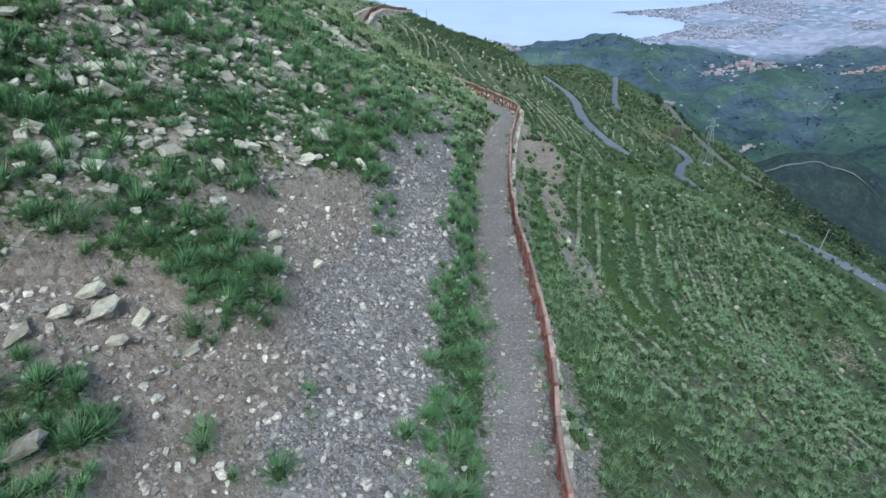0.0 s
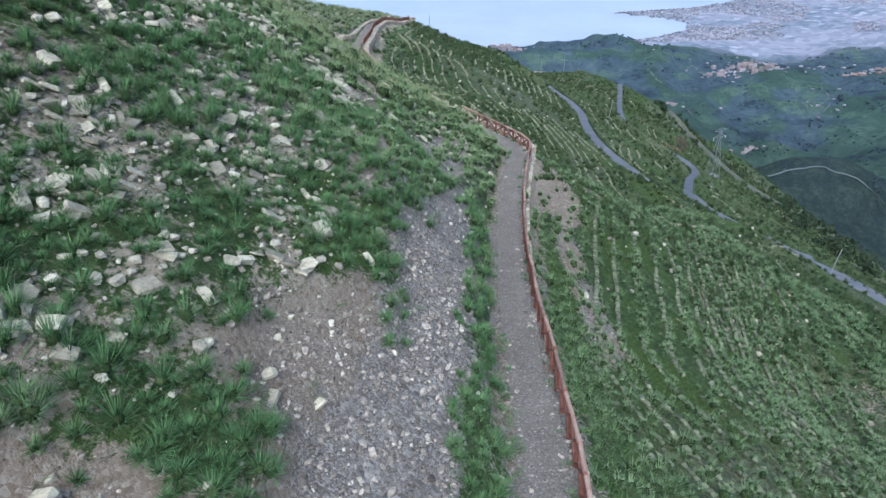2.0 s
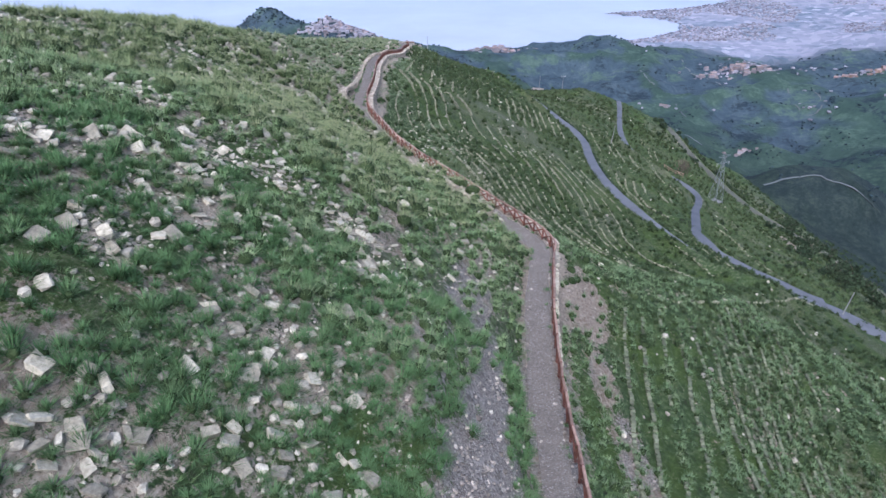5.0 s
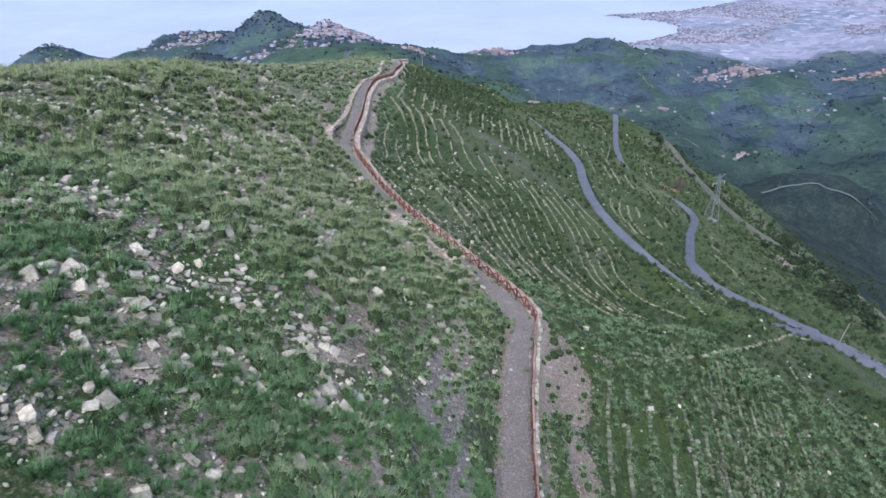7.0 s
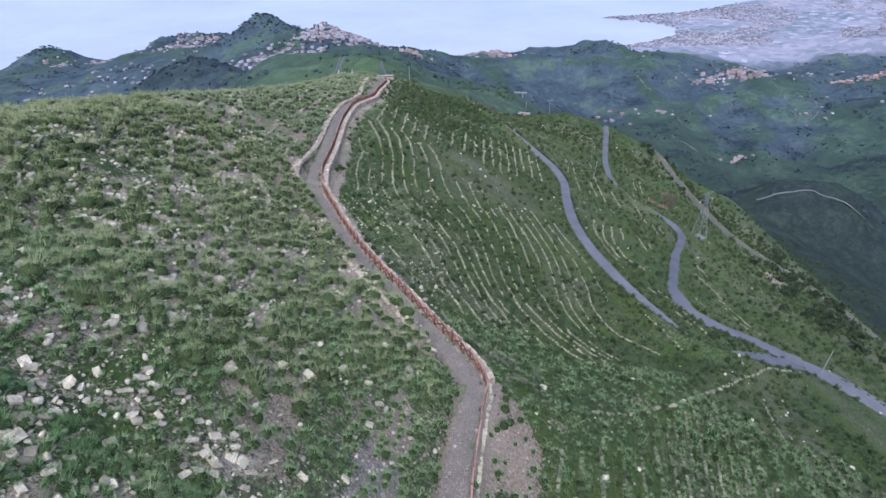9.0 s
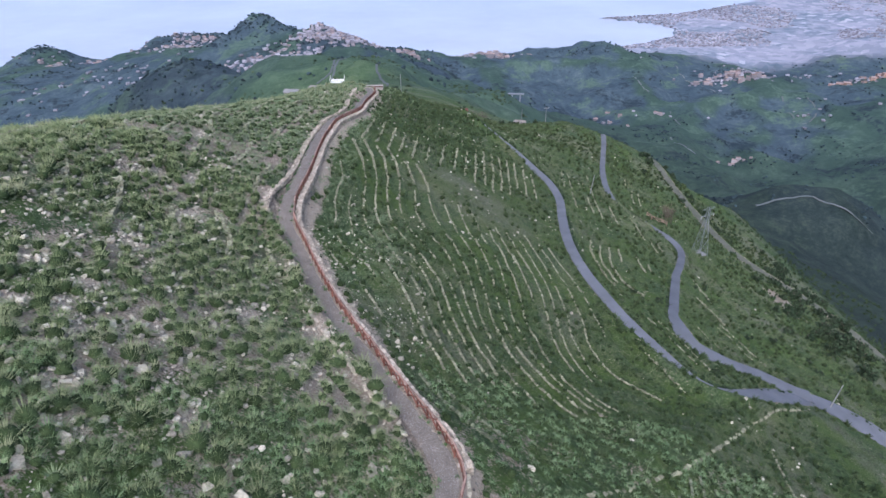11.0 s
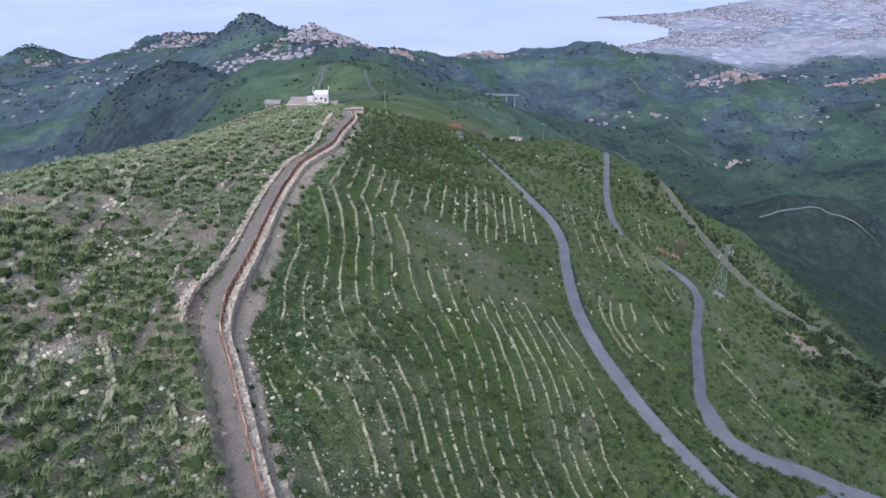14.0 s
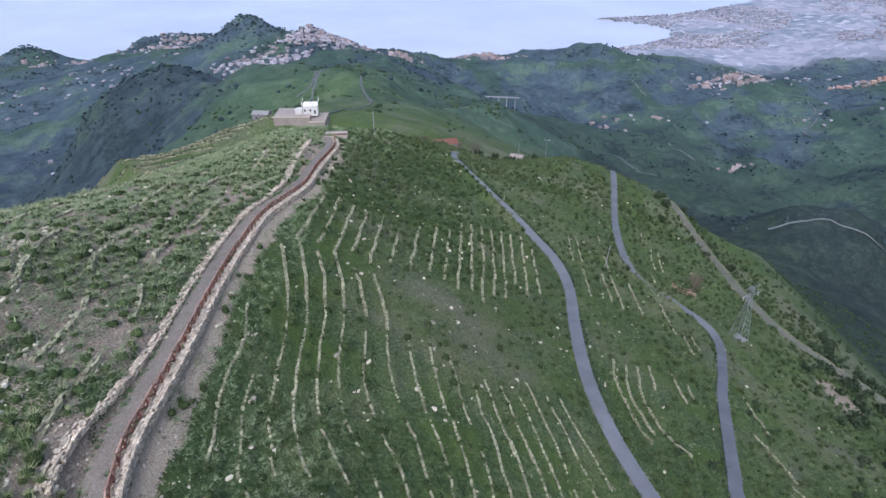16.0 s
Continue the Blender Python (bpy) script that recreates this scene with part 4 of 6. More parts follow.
def clump_zone(name, x0, x1, y0, y1, cell, chance, seed, blades, radius, tall, mat, label, gaps=5.0, rows=0.0, thick=0.05, side=0, core=1.0):
    """Domed tussocks, each a dense core with a shock of blades over it; in rows on the terraces."""
    x, y, u = spread_over(x0, x1, y0, y1, cell, seed)
    keep = clear_of_ways(x, y, 0.4)
    if side:
        wander = y + 16 * fbm(x, y, 22, 3, 63)
        keep &= (wander > y0 + 8) & (wander < y1 - 8)
        keep &= (x - np.interp(y, FENCE[:, 1], FENCE[:, 0])) * side > 0
    x, y, u = x[keep], y[keep], u[keep]
    z, bare_here, *_ = ground(x, y, True)
    want = np.clip((0.78 if gaps < 5 else 0.62) + 1.2 * fbm(x, y, gaps, 3, 61), 0.35 if rows else 0.08, 1.15) * (1 - 0.96 * smooth(0.55, 0.85, bare_here + 0.3 * fbm(x, y, 2.2, 2, 66)))
    if side < 0:
        want = want * (1 - 0.55 * smooth(0.45, 0.8, rockiness(x, y)))
    ragged = 9 * fbm(x, y, 16, 3, 64)
    want = want * smooth(0, 12, x - x0 + ragged) * smooth(0, 12, x1 - x + ragged)
    if not side:
        want = want * smooth(0, 8, y - y0 + 0.5 * ragged) * smooth(0, 8, y1 - y + 0.5 * ragged)
    if rows:
        f = terrace_field(x, y, land(x, y)[0]) / STEP
        f = f - np.floor(f)
        want = want * (1 - rows + 1.9 * rows * np.exp(-((f - 0.2) / (0.12 if rows > 0.8 else 0.17)) ** 2))
    keep = u < chance * want
    pos = np.stack([x, y, z], 1)[keep]
    r = np.random.RandomState(seed + 1)
    n = len(pos)
    big = 0.55 + 0.95 * r.uniform(0, 1, n) ** 1.6
    rad, high = radius * big, tall * big * r.uniform(0.75, 1.25, n)
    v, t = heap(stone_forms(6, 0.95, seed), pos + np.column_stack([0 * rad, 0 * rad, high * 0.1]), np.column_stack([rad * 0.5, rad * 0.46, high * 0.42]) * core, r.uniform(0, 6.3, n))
    rep = np.repeat(np.arange(n), blades)
    m = len(rep)
    a, up = r.uniform(0, 2 * np.pi, m), r.uniform(0.1, 1, m)
    out = np.sqrt(1 - up ** 2)
    way = np.stack([np.cos(a) * out * rad[rep], np.sin(a) * out * rad[rep], up * high[rep]], 1)
    root = pos[rep] + way * r.uniform(0.15, 0.5, m)[:, None]
    tip = pos[rep] + way * r.uniform(0.7, 1.25, m)[:, None] + r.normal(0, 0.06, (m, 3)) + np.stack([0 * a, 0 * a, 0.1 * out * high[rep]], 1)
    b = a + r.uniform(-0.5, 0.5, m) + np.pi / 2
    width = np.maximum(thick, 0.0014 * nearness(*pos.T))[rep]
    side = np.stack([np.cos(b), np.sin(b), 0 * b], 1) * (width * 0.5)[:, None]
    bv = np.stack([root - side, root + side, tip], 1).reshape(-1, 3)
    thing = tagged(part(name, fast_mesh(name, bv, None, np.arange(m * 3).reshape(-1, 3), mat)), label, "grass", kind="stuff")
    # the dark cores stand in for shade between the blades
    tagged(part("thatch", fast_mesh("thatch", v, None, t, MAT_CORE_SHADE, True), None, thing), "dark cores that paint the shade inside the tussocks", kind="stuff")


clump_zone("tussock_grass", -34, 16, -6, 58, 0.6, 1.25, 101, 124, 0.6, 0.6, MAT_FRESH, "lush green tufted grass on the stony slope", 4.5, 0.0, 0.024, -1, 0.55)
clump_zone("tussock_grass", -52, 16, 34, 80, 0.95, 1.3, 105, 90, 0.72, 0.68, MAT_BRIGHT, "fresh green tussock grass on the stony slope", 4.0, 0.0, 0.04, -1)
clump_zone("tussock_grass", -72, 24, 52, 138, 1.4, 2.2, 111, 92, 1.2, 1.05, MAT_TUSSOCK, "olive green tussock grass on the stony slope", 7.0, 0.0, 0.05, -1)
clump_zone("tussock_grass", -88, 12, 124, 275, 1.7, 1.7, 121, 40, 1.15, 0.95, MAT_RIDGE, "olive green tussock grass on the upper ridge", 9.0, 0.0, 0.05, -1)
clump_zone("slope_tussocks", -6, 72, -8, 104, 0.72, 1.8, 171, 48, 0.58, 0.74, MAT_ROWS, "pale green tussocks in close rows on the terraced slope", 9.0, 0.9, 0.04, 1)
clump_zone("slope_tussocks", -26, 88, 60, 152, 1.15, 1.0, 175, 48, 0.78, 0.8, MAT_MID, "green tussocks in rows on the terraced slope", 9.0, 0.72, 0.05, 1)
clump_zone("slope_tussocks", -28, 158, 126, 348, 2.1, 1.05, 181, 30, 1.0, 0.95, MAT_SLOPE, "olive tussocks in rows on the terraced slope", 14.0, 0.6, 0.05, 1)
clump_zone("tussock_grass", -34, 34, 192, 290, 1.7, 1.2, 125, 34, 0.95, 0.8, MAT_MID, "olive tussock grass at the end of the ridge", 9.0, 0.0, 0.05, 1)
grass_zone("herbs", -40, 8, 11, 64, 0.56, 1.6, 131, 24, 0.17, MAT_HERB, "fresh green low herbs between the stones", 0.5)
grass_zone("ridge_grass", -62, -2, 60, 146, 1.1, 1.0, 141, 30, 0.2, MAT_MEADOW, "pale green short grass between the tussocks", 0.95)
grass_zone("slope_grass", -18, 75, 9, 140, 1.3, 0.5, 151, 24, 0.2, MAT_SLOPE, "green grass on the terraced slope", 0.7)
grass_zone("ridge_grass", -80, -14, 138, 265, 1.15, 1.9, 165, 26, 0.3, MAT_MEADOW, "pale green meadow grass on the ridge", 0.9)
grass_zone("slope_grass", -16, 125, 140, 300, 1.7, 1.1, 161, 20, 0.35, MAT_TURF, "yellow-green grass on the terraced slope", 1.1)
clump_zone("scrub", 105, 330, 130, 430, 4.2, 0.9, 187, 16, 1.5, 1.5, MAT_LEAF, "dark green scrub on the lower slope", 25.0)
grass_zone("ridge_grass", -120, -4, 265, 420, 2.4, 1.0, 191, 18, 0.7, MAT_MEADOW, "green grass on the far end of the ridge", 1.3)
grass_zone("slope_grass", -4, 110, 300, 420, 2.2, 1.2, 195, 20, 0.6, MAT_SLOPE, "green grass on the far end of the slope", 1.3)


# ---- rubble on bare ground ----
def rubble_zone(x0, x1, y0, y1, cell, chance, small, large, seed, limit=0.5):
    x, y, u = spread_over(x0, x1, y0, y1, cell, seed)
    keep = u < chance
    x, y = x[keep], y[keep]
    keep = clear_of_ways(x, y, -0.6)
    x, y = x[keep], y[keep]
    z, bare_here, *_ = ground(x, y, True)
    keep = bare_here + 0.25 * fbm(x, y, 2, 2, 5) > limit
    pos = np.stack([x, y, z], 1)[keep]
    r = np.random.RandomState(seed + 5)
    n = len(pos)
    s = small + (large - small) * r.uniform(0, 1, n) ** 4
    size = s[:, None] * r.uniform(0.6, 1.2, (n, 3)) * (1, 0.8, 0.55)
    v, t = heap(stone_forms(8, 0.5, 15), pos, size, r.uniform(0, 6.3, n), r.uniform(-0.5, 0.5, n))
    tagged(part("rubble", fast_mesh("rubble", v, None, t, MAT_RUBBLE)), "loose grey and cream rubble on bare earth", "rubble", kind="stuff")


rubble_zone(-17, 7, 9, 38, 0.22, 0.95, 0.03, 0.17, 201)
rubble_zone(-17, 1, 9, 36, 0.3, 0.8, 0.05, 0.22, 205)
rubble_zone(-30, 13, 36, 90, 0.42, 0.75, 0.05, 0.22, 211, 0.42)
rubble_zone(-34, 6, 90, 262, 0.6, 0.7, 0.08, 0.3, 221)


# ---- pale rocks on the slope ----
def rock_mesh(k):
    r = random.Random(50 + k)
    bm = bmesh.new()
    long, wide, deep = 1.0, r.uniform(0.45, 0.9), r.uniform(0.16, 0.34)
    for k in range(22):
        corner = [(-1) ** (k >> i) for i in range(3)] if k < 16 else [r.uniform(-1.1, 1.1) for _ in range(3)]
        cut = r.randrange(3)
        p = [c * (r.uniform(0.4, 0.9) if i == cut and k < 16 else r.uniform(0.66, 1.05)) for i, c in enumerate(corner)]
        bm.verts.new((p[0] * long, p[1] * wide, p[2] * deep))
    hull = bmesh.ops.convex_hull(bm, input=bm.verts[:])
    bmesh.ops.delete(bm, geom=[e for e in hull["geom_interior"] if isinstance(e, bmesh.types.BMVert)], context="VERTS")
    me = bpy.data.meshes.new("rock")
    bm.to_mesh(me)
    bm.free()
    me.materials.append(MAT_STONE)
    return me


ROCKS = [rock_mesh(k) for k in range(10)]
x, y, u = spread_over(-58, 3, 11, 185, 0.5, 301)
keep = clear_of_ways(x, y, 0.3)
x, y, u = x[keep], y[keep], u[keep]
bed = rockiness(x, y)
band = np.exp(-((x + 12) / 9) ** 2) * np.exp(-((y - 36) / 16) ** 2) + np.exp(-((x + 20) / 8) ** 2) * np.exp(-((y - 62) / 22) ** 2) + 0.35 * np.exp(-((x + 32) / 14) ** 2) * (y < 125)
slip = np.exp(-((x + 5) / 6) ** 2 - ((y - 18) / 9) ** 2)
keep = u < (0.14 + 0.24 * smooth(-0.1, 0.35, fbm(x, y, 6, 3, 71))) * np.clip(band + 0.3 + 0.4 * (y < 82), 0, 1) * (1 - 0.92 * slip) * (1 - 0.7 * smooth(90, 120, y)) + np.where(y < 84, 0.72, 0.5) * bed
x, y = x[keep], y[keep]
z = ground(x, y)
s = 0.07 + 0.38 * np.random.RandomState(5).uniform(0, 1, len(x)) ** (3.2 - 1.6 * rockiness(x, y))
keep = (inside_edge(SLIP, x, y) < -0.6) | (s < 0.2)
x, y, z, s = x[keep], y[keep], z[keep], s[keep]
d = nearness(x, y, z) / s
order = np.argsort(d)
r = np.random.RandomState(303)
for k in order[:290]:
    ob = new("rock", ROCKS[k % len(ROCKS)])
    ob.matrix_basis = pose(x[k], y[k], z[k] + 0.2 * s[k] + 0.03, r.uniform(-22, 22), r.uniform(5, 45), r.uniform(-60, 60)) @ Matrix.Diagonal((s[k], s[k] * r.uniform(0.7, 1.4), s[k] * r.uniform(0.7, 1.5), 1))
    tagged(ob, "pale cream limestone rock half sunk in the grass", "rock", "rocks on the slope")
rest = order[290:]
pos = np.stack([x, y, z + 0.2 * s + 0.03], 1)[rest]
v, t = heap(stone_forms(12, 0.66, 9), pos, s[rest][:, None] * r.uniform(0.7, 1.25, (len(rest), 3)) * (1, 0.75, 0.6), r.uniform(0, 6.3, len(rest)), r.uniform(-0.4, 0.4, len(rest)))
tagged(part("loose_rocks", fast_mesh("loose_rocks", v, None, t, surface("pale_rocks", [(0.3, (0.36, 0.32, 0.235)), (0.7, (0.57, 0.515, 0.395))], 0.8, 0.9, 0.02, 7, 0.4, "island"))),
       "pale limestone rocks strewn over the slope", "rocks", kind="stuff")
x, y, u = spread_over(-75, 110, 40, 330, 1.6, 311)
keep = clear_of_ways(x, y, 0.8) & ((x > 4) | (y > 85)) & (u < 0.2 * smooth(0.0, 0.4, fbm(x, y, 14, 4, 91)) + 0.012 + 0.3 * np.exp(-((x - 4) / 16) ** 2 - ((y - 232) / 34) ** 2) * (x > -15))
x, y = x[keep], y[keep]
z = ground(x, y)
n = len(x)
v, t = heap(STONES, np.stack([x, y, z + 0.05], 1), (0.14 + 0.42 * r.uniform(0, 1, n) ** 3)[:, None] * r.uniform(0.7, 1.2, (n, 3)) * (1, 0.8, 0.7), r.uniform(0, 6.3, n), r.uniform(-0.4, 0.4, n))
tagged(part("loose_rocks", fast_mesh("loose_rocks", v, None, t, bpy.data.materials["pale_rocks"])), "scattered pale stones on the grassy ridge", "rocks", kind="stuff")


# ---- slabs of the broken ledge above the slip ----
r = np.random.RandomState(331)
for x, y, long, wide, turn, tip in ((-10.9, 15.2, 0.75, 0.4, 8, 6), (-11.3, 15.7, 0.6, 0.4, -6, 4), (-10.7, 12.8, 0.62, 0.17, 12, 4), (-12.1, 13.5, 0.4, 0.3, 40, 10), (-10.5, 10.2, 0.75, 0.5, 20, -8),
                                    (-9.8, 15.6, 0.36, 0.22, 70, 12), (-8.4, 15.4, 0.3, 0.2, 30, -10), (-10.2, 14.6, 0.45, 0.22, -12, 5), (-11.6, 14.6, 0.5, 0.25, 2, 8), (-5.8, 22.2, 0.34, 0.25, 50, 10), (-7.5, 22.2, 0.45, 0.3, 15, 12),
                                    (-7.2, 21.4, 0.38, 0.3, 80, -8)):
    ob = new("rock", ROCKS[int(r.randint(len(ROCKS)))])
    ob.matrix_basis = pose(x, y, float(ground(np.array([x]), np.array([y]))[0]) + 0.06, tip, -18, turn) @ Matrix.Diagonal((long, wide * 1.4, 0.36, 1))
    tagged(ob, "flat cream sandstone slab lying on brown earth", "rock", "slabs of the ledge")


# ---- small pale stones between the tufts ----
x, y, u = spread_over(-48, 3, 11, 132, 0.6, 321)
keep = clear_of_ways(x, y, 0.1) & (u < 0.6 * smooth(-0.25, 0.35, fbm(x, y, 5, 3, 81)) + 0.7 * rockiness(x, y))
x, y = x[keep], y[keep]
n = len(x)
s = (0.04 + 0.13 * r.uniform(0, 1, n) ** 3) * (1 + 0.7 * smooth(60, 110, y))
v, t = heap(stone_forms(8, 0.5, 14), np.stack([x, y, ground(x, y) + 0.02], 1), s[:, None] * r.uniform(0.7, 1.3, (n, 3)) * (1, 0.8, 0.6), r.uniform(0, 6.3, n), r.uniform(-0.4, 0.4, n))
tagged(part("small_stones", fast_mesh("small_stones", v, None, t, bpy.data.materials["pale_rocks"])), "small pale stones between the tufts", "stones", kind="stuff")


# ---- fence along the path ----
def unit_pole(name, radius, mat):
    bm = bmesh.new()
    rod(bm, (0, 0, 0), (1, 0, 0), radius, radius * 0.9, 7)
    me = bpy.data.meshes.new(name)
    bm.to_mesh(me)
    bm.free()
    me.materials.append(mat)
    return me


POST, RAIL, BRACE = unit_pole("post", 0.11, MAT_WOOD), unit_pole("rail", 0.115, MAT_RAIL), unit_pole("brace", 0.085, MAT_WOOD)


def stretch(name, me, a, b, parent):
    a, b = Vector(a), Vector(b)
    ob = new(name, me)
    ob.parent = parent
    ob.matrix_basis = Matrix.Translation(a) @ (b - a).to_track_quat("X", "Z").to_matrix().to_4x4() @ Matrix.Diagonal(((b - a).length, 1, 1, 1))
    return ob


def fence():
    thing = tagged(new("fence"), "rust-brown wooden rail fence with crossed braces beside the path", "fence")
    p = line_points(FENCE[(FENCE[:, 1] > 9)][::8], 1.85)
    z = np.interp(np.arange(len(p)), np.arange(len(p)), ground(p[:, 0], p[:, 1]))
    r = random.Random(4)
    tops = []
    for (x, y), h, (ox, oy) in zip(p, z, side_of(p)):
        lean = (0.06 * ox + r.uniform(-0.05, 0.05), 0.06 * oy + r.uniform(-0.05, 0.05))
        stretch("post", POST, (x, y, h - 0.35), (x + lean[0], y + lean[1], h + 1.36 + r.uniform(-0.04, 0.06)), thing)
        tops.append((Vector((x, y, h)), Vector((lean[0], lean[1], 1.0))))
    for (a, up), (b, up_b) in zip(tops, tops[1:]):
        stretch("rail", RAIL, a + up * (1.27 + r.uniform(-0.03, 0.03)), b + up_b * (1.27 + r.uniform(-0.03, 0.03)), thing)
        stretch("brace", BRACE, a + up * 0.12, b + up_b * 1.18, thing)
        stretch("brace", BRACE, a + up * 1.18, b + up_b * 0.12, thing)


fence()


# ---- dry-stone walls ----
def dry_wall(name, p, width, height, sink, stone, label, seed, singles=0, mat=MAT_WALL, forms=BLOCKS, lost=0.06, rise=None):
    """A wall of courses of rough blocks along a line; the first ones are pieces of their own."""
    r = np.random.RandomState(seed)
    q = line_points(p, stone)
    side = side_of(q)
    turn = np.arctan2(-side[:, 0], side[:, 1])
    z = ground(q[:, 0], q[:, 1]) - sink
    if rise is not None:   # its top follows the path
        z = LINES[0][1][nearest(TRACK, q[:, 0], q[:, 1], 20)[1]] + rise - height - sink
    courses, rows = max(1, int(round((height + sink) / (stone * 0.55)))), max(1, int(round(width / (stone * 0.75))))
    pos, size, ang = [], [], []
    for c in range(courses):
        for w in range(rows):
            off = (w + 0.5) / rows * width - width / 2
            h = (height + sink) / courses
            c_pos = q + side * (off + r.uniform(-0.05, 0.05, len(q)))[:, None]
            pos.append(np.column_stack([c_pos, z + (c + 0.5) * h + r.uniform(-0.05, 0.06, len(q))]))
            size.append(np.column_stack([r.uniform(0.5, 0.7, len(q)) * stone, np.full(len(q), width / rows * 0.56), h * r.uniform(0.5, 0.66, len(q))]))
            ang.append(turn + r.uniform(-0.2, 0.2, len(q)))
    pos, size, ang = np.concatenate(pos), np.concatenate(size), np.concatenate(ang)
    keep = r.uniform(0, 1, len(pos)) > lost * (0.4 + 1.2 * smooth(-0.3, 0.3, fbm(pos[:, 0], pos[:, 1], 4, 2, 51)))
    pos, size, ang = pos[keep], size[keep], ang[keep]
    order = np.argsort(pos[:, 1])
    first, rest = order[:singles], order[singles:]
    v, t = heap(forms, pos[rest], size[rest], ang[rest], r.uniform(-0.1, 0.1, len(rest)))
    if not singles:
        return tagged(part(name, fast_mesh(name, v, None, t, mat)), label, "stone wall")
    thing = tagged(new(name), label, "stone wall")
    meshes = []
    for f in forms:
        me = fast_mesh("stone", f, None, ICO_F, MAT_STONE)
        meshes.append(me)
    for i, k in enumerate(first):
        ob = new("stone", meshes[i % len(meshes)])
        ob.parent = thing
        ob.matrix_basis = Matrix.Translation(pos[k]) @ Matrix.Rotation(ang[k], 4, "Z") @ Matrix.Diagonal((*size[k], 1))
    tagged(part("further_stones", fast_mesh("further_stones", v, None, t, mat), None, thing), kind="stuff")
    return thing


OUTER = FENCE + side_of(FENCE) * 0.42
ok = (FENCE[:, 1] > 9.5) & (FENCE[:, 1] < 74)
dry_wall("stone_edging", OUTER[ok][::4], 0.42, 0.06, 0.3, 0.42, "low rough stone edging outside the wooden fence", 401, 280)
ok = (FENCE[:, 1] > 74) & (FENCE[:, 1] < 256)
dry_wall("stone_wall", OUTER[ok][::4] + side_of(OUTER[ok][::4]) * 0.22, 0.9, 0.7, 0.4, 0.42, "pale dry-stone retaining wall below the wooden fence", 411, 0, MAT_WALL, BLOCKS, 0.12, 0.22)
INNER = FENCE - side_of(FENCE) * (WIDE + 0.55 + np.interp(FENCE[:, 1], [114, 118, 126, 134, 146, 195, 215, 245], [1.6, 1.6, 1.2, 0.5, 0, 0, 1.0, 3.2]))[:, None]
ok = (FENCE[:, 1] > 123.5) & (FENCE[:, 1] < 252)
dry_wall("stone_wall", INNER[ok][::4], 1.25, 0.5, 0.3, 0.42, "pale dry-stone wall along the upper side of the path", 421, 0, MAT_WALL, BLOCKS, 0.25)
ok = (FENCE[:, 1] > 82) & (FENCE[:, 1] < 100)
tagged(dry_wall("stone_edging", INNER[ok][::4], 0.4, 0.18, 0.2, 0.5, "low pale stone edging at the foot of the bank", 431), kind="stuff")


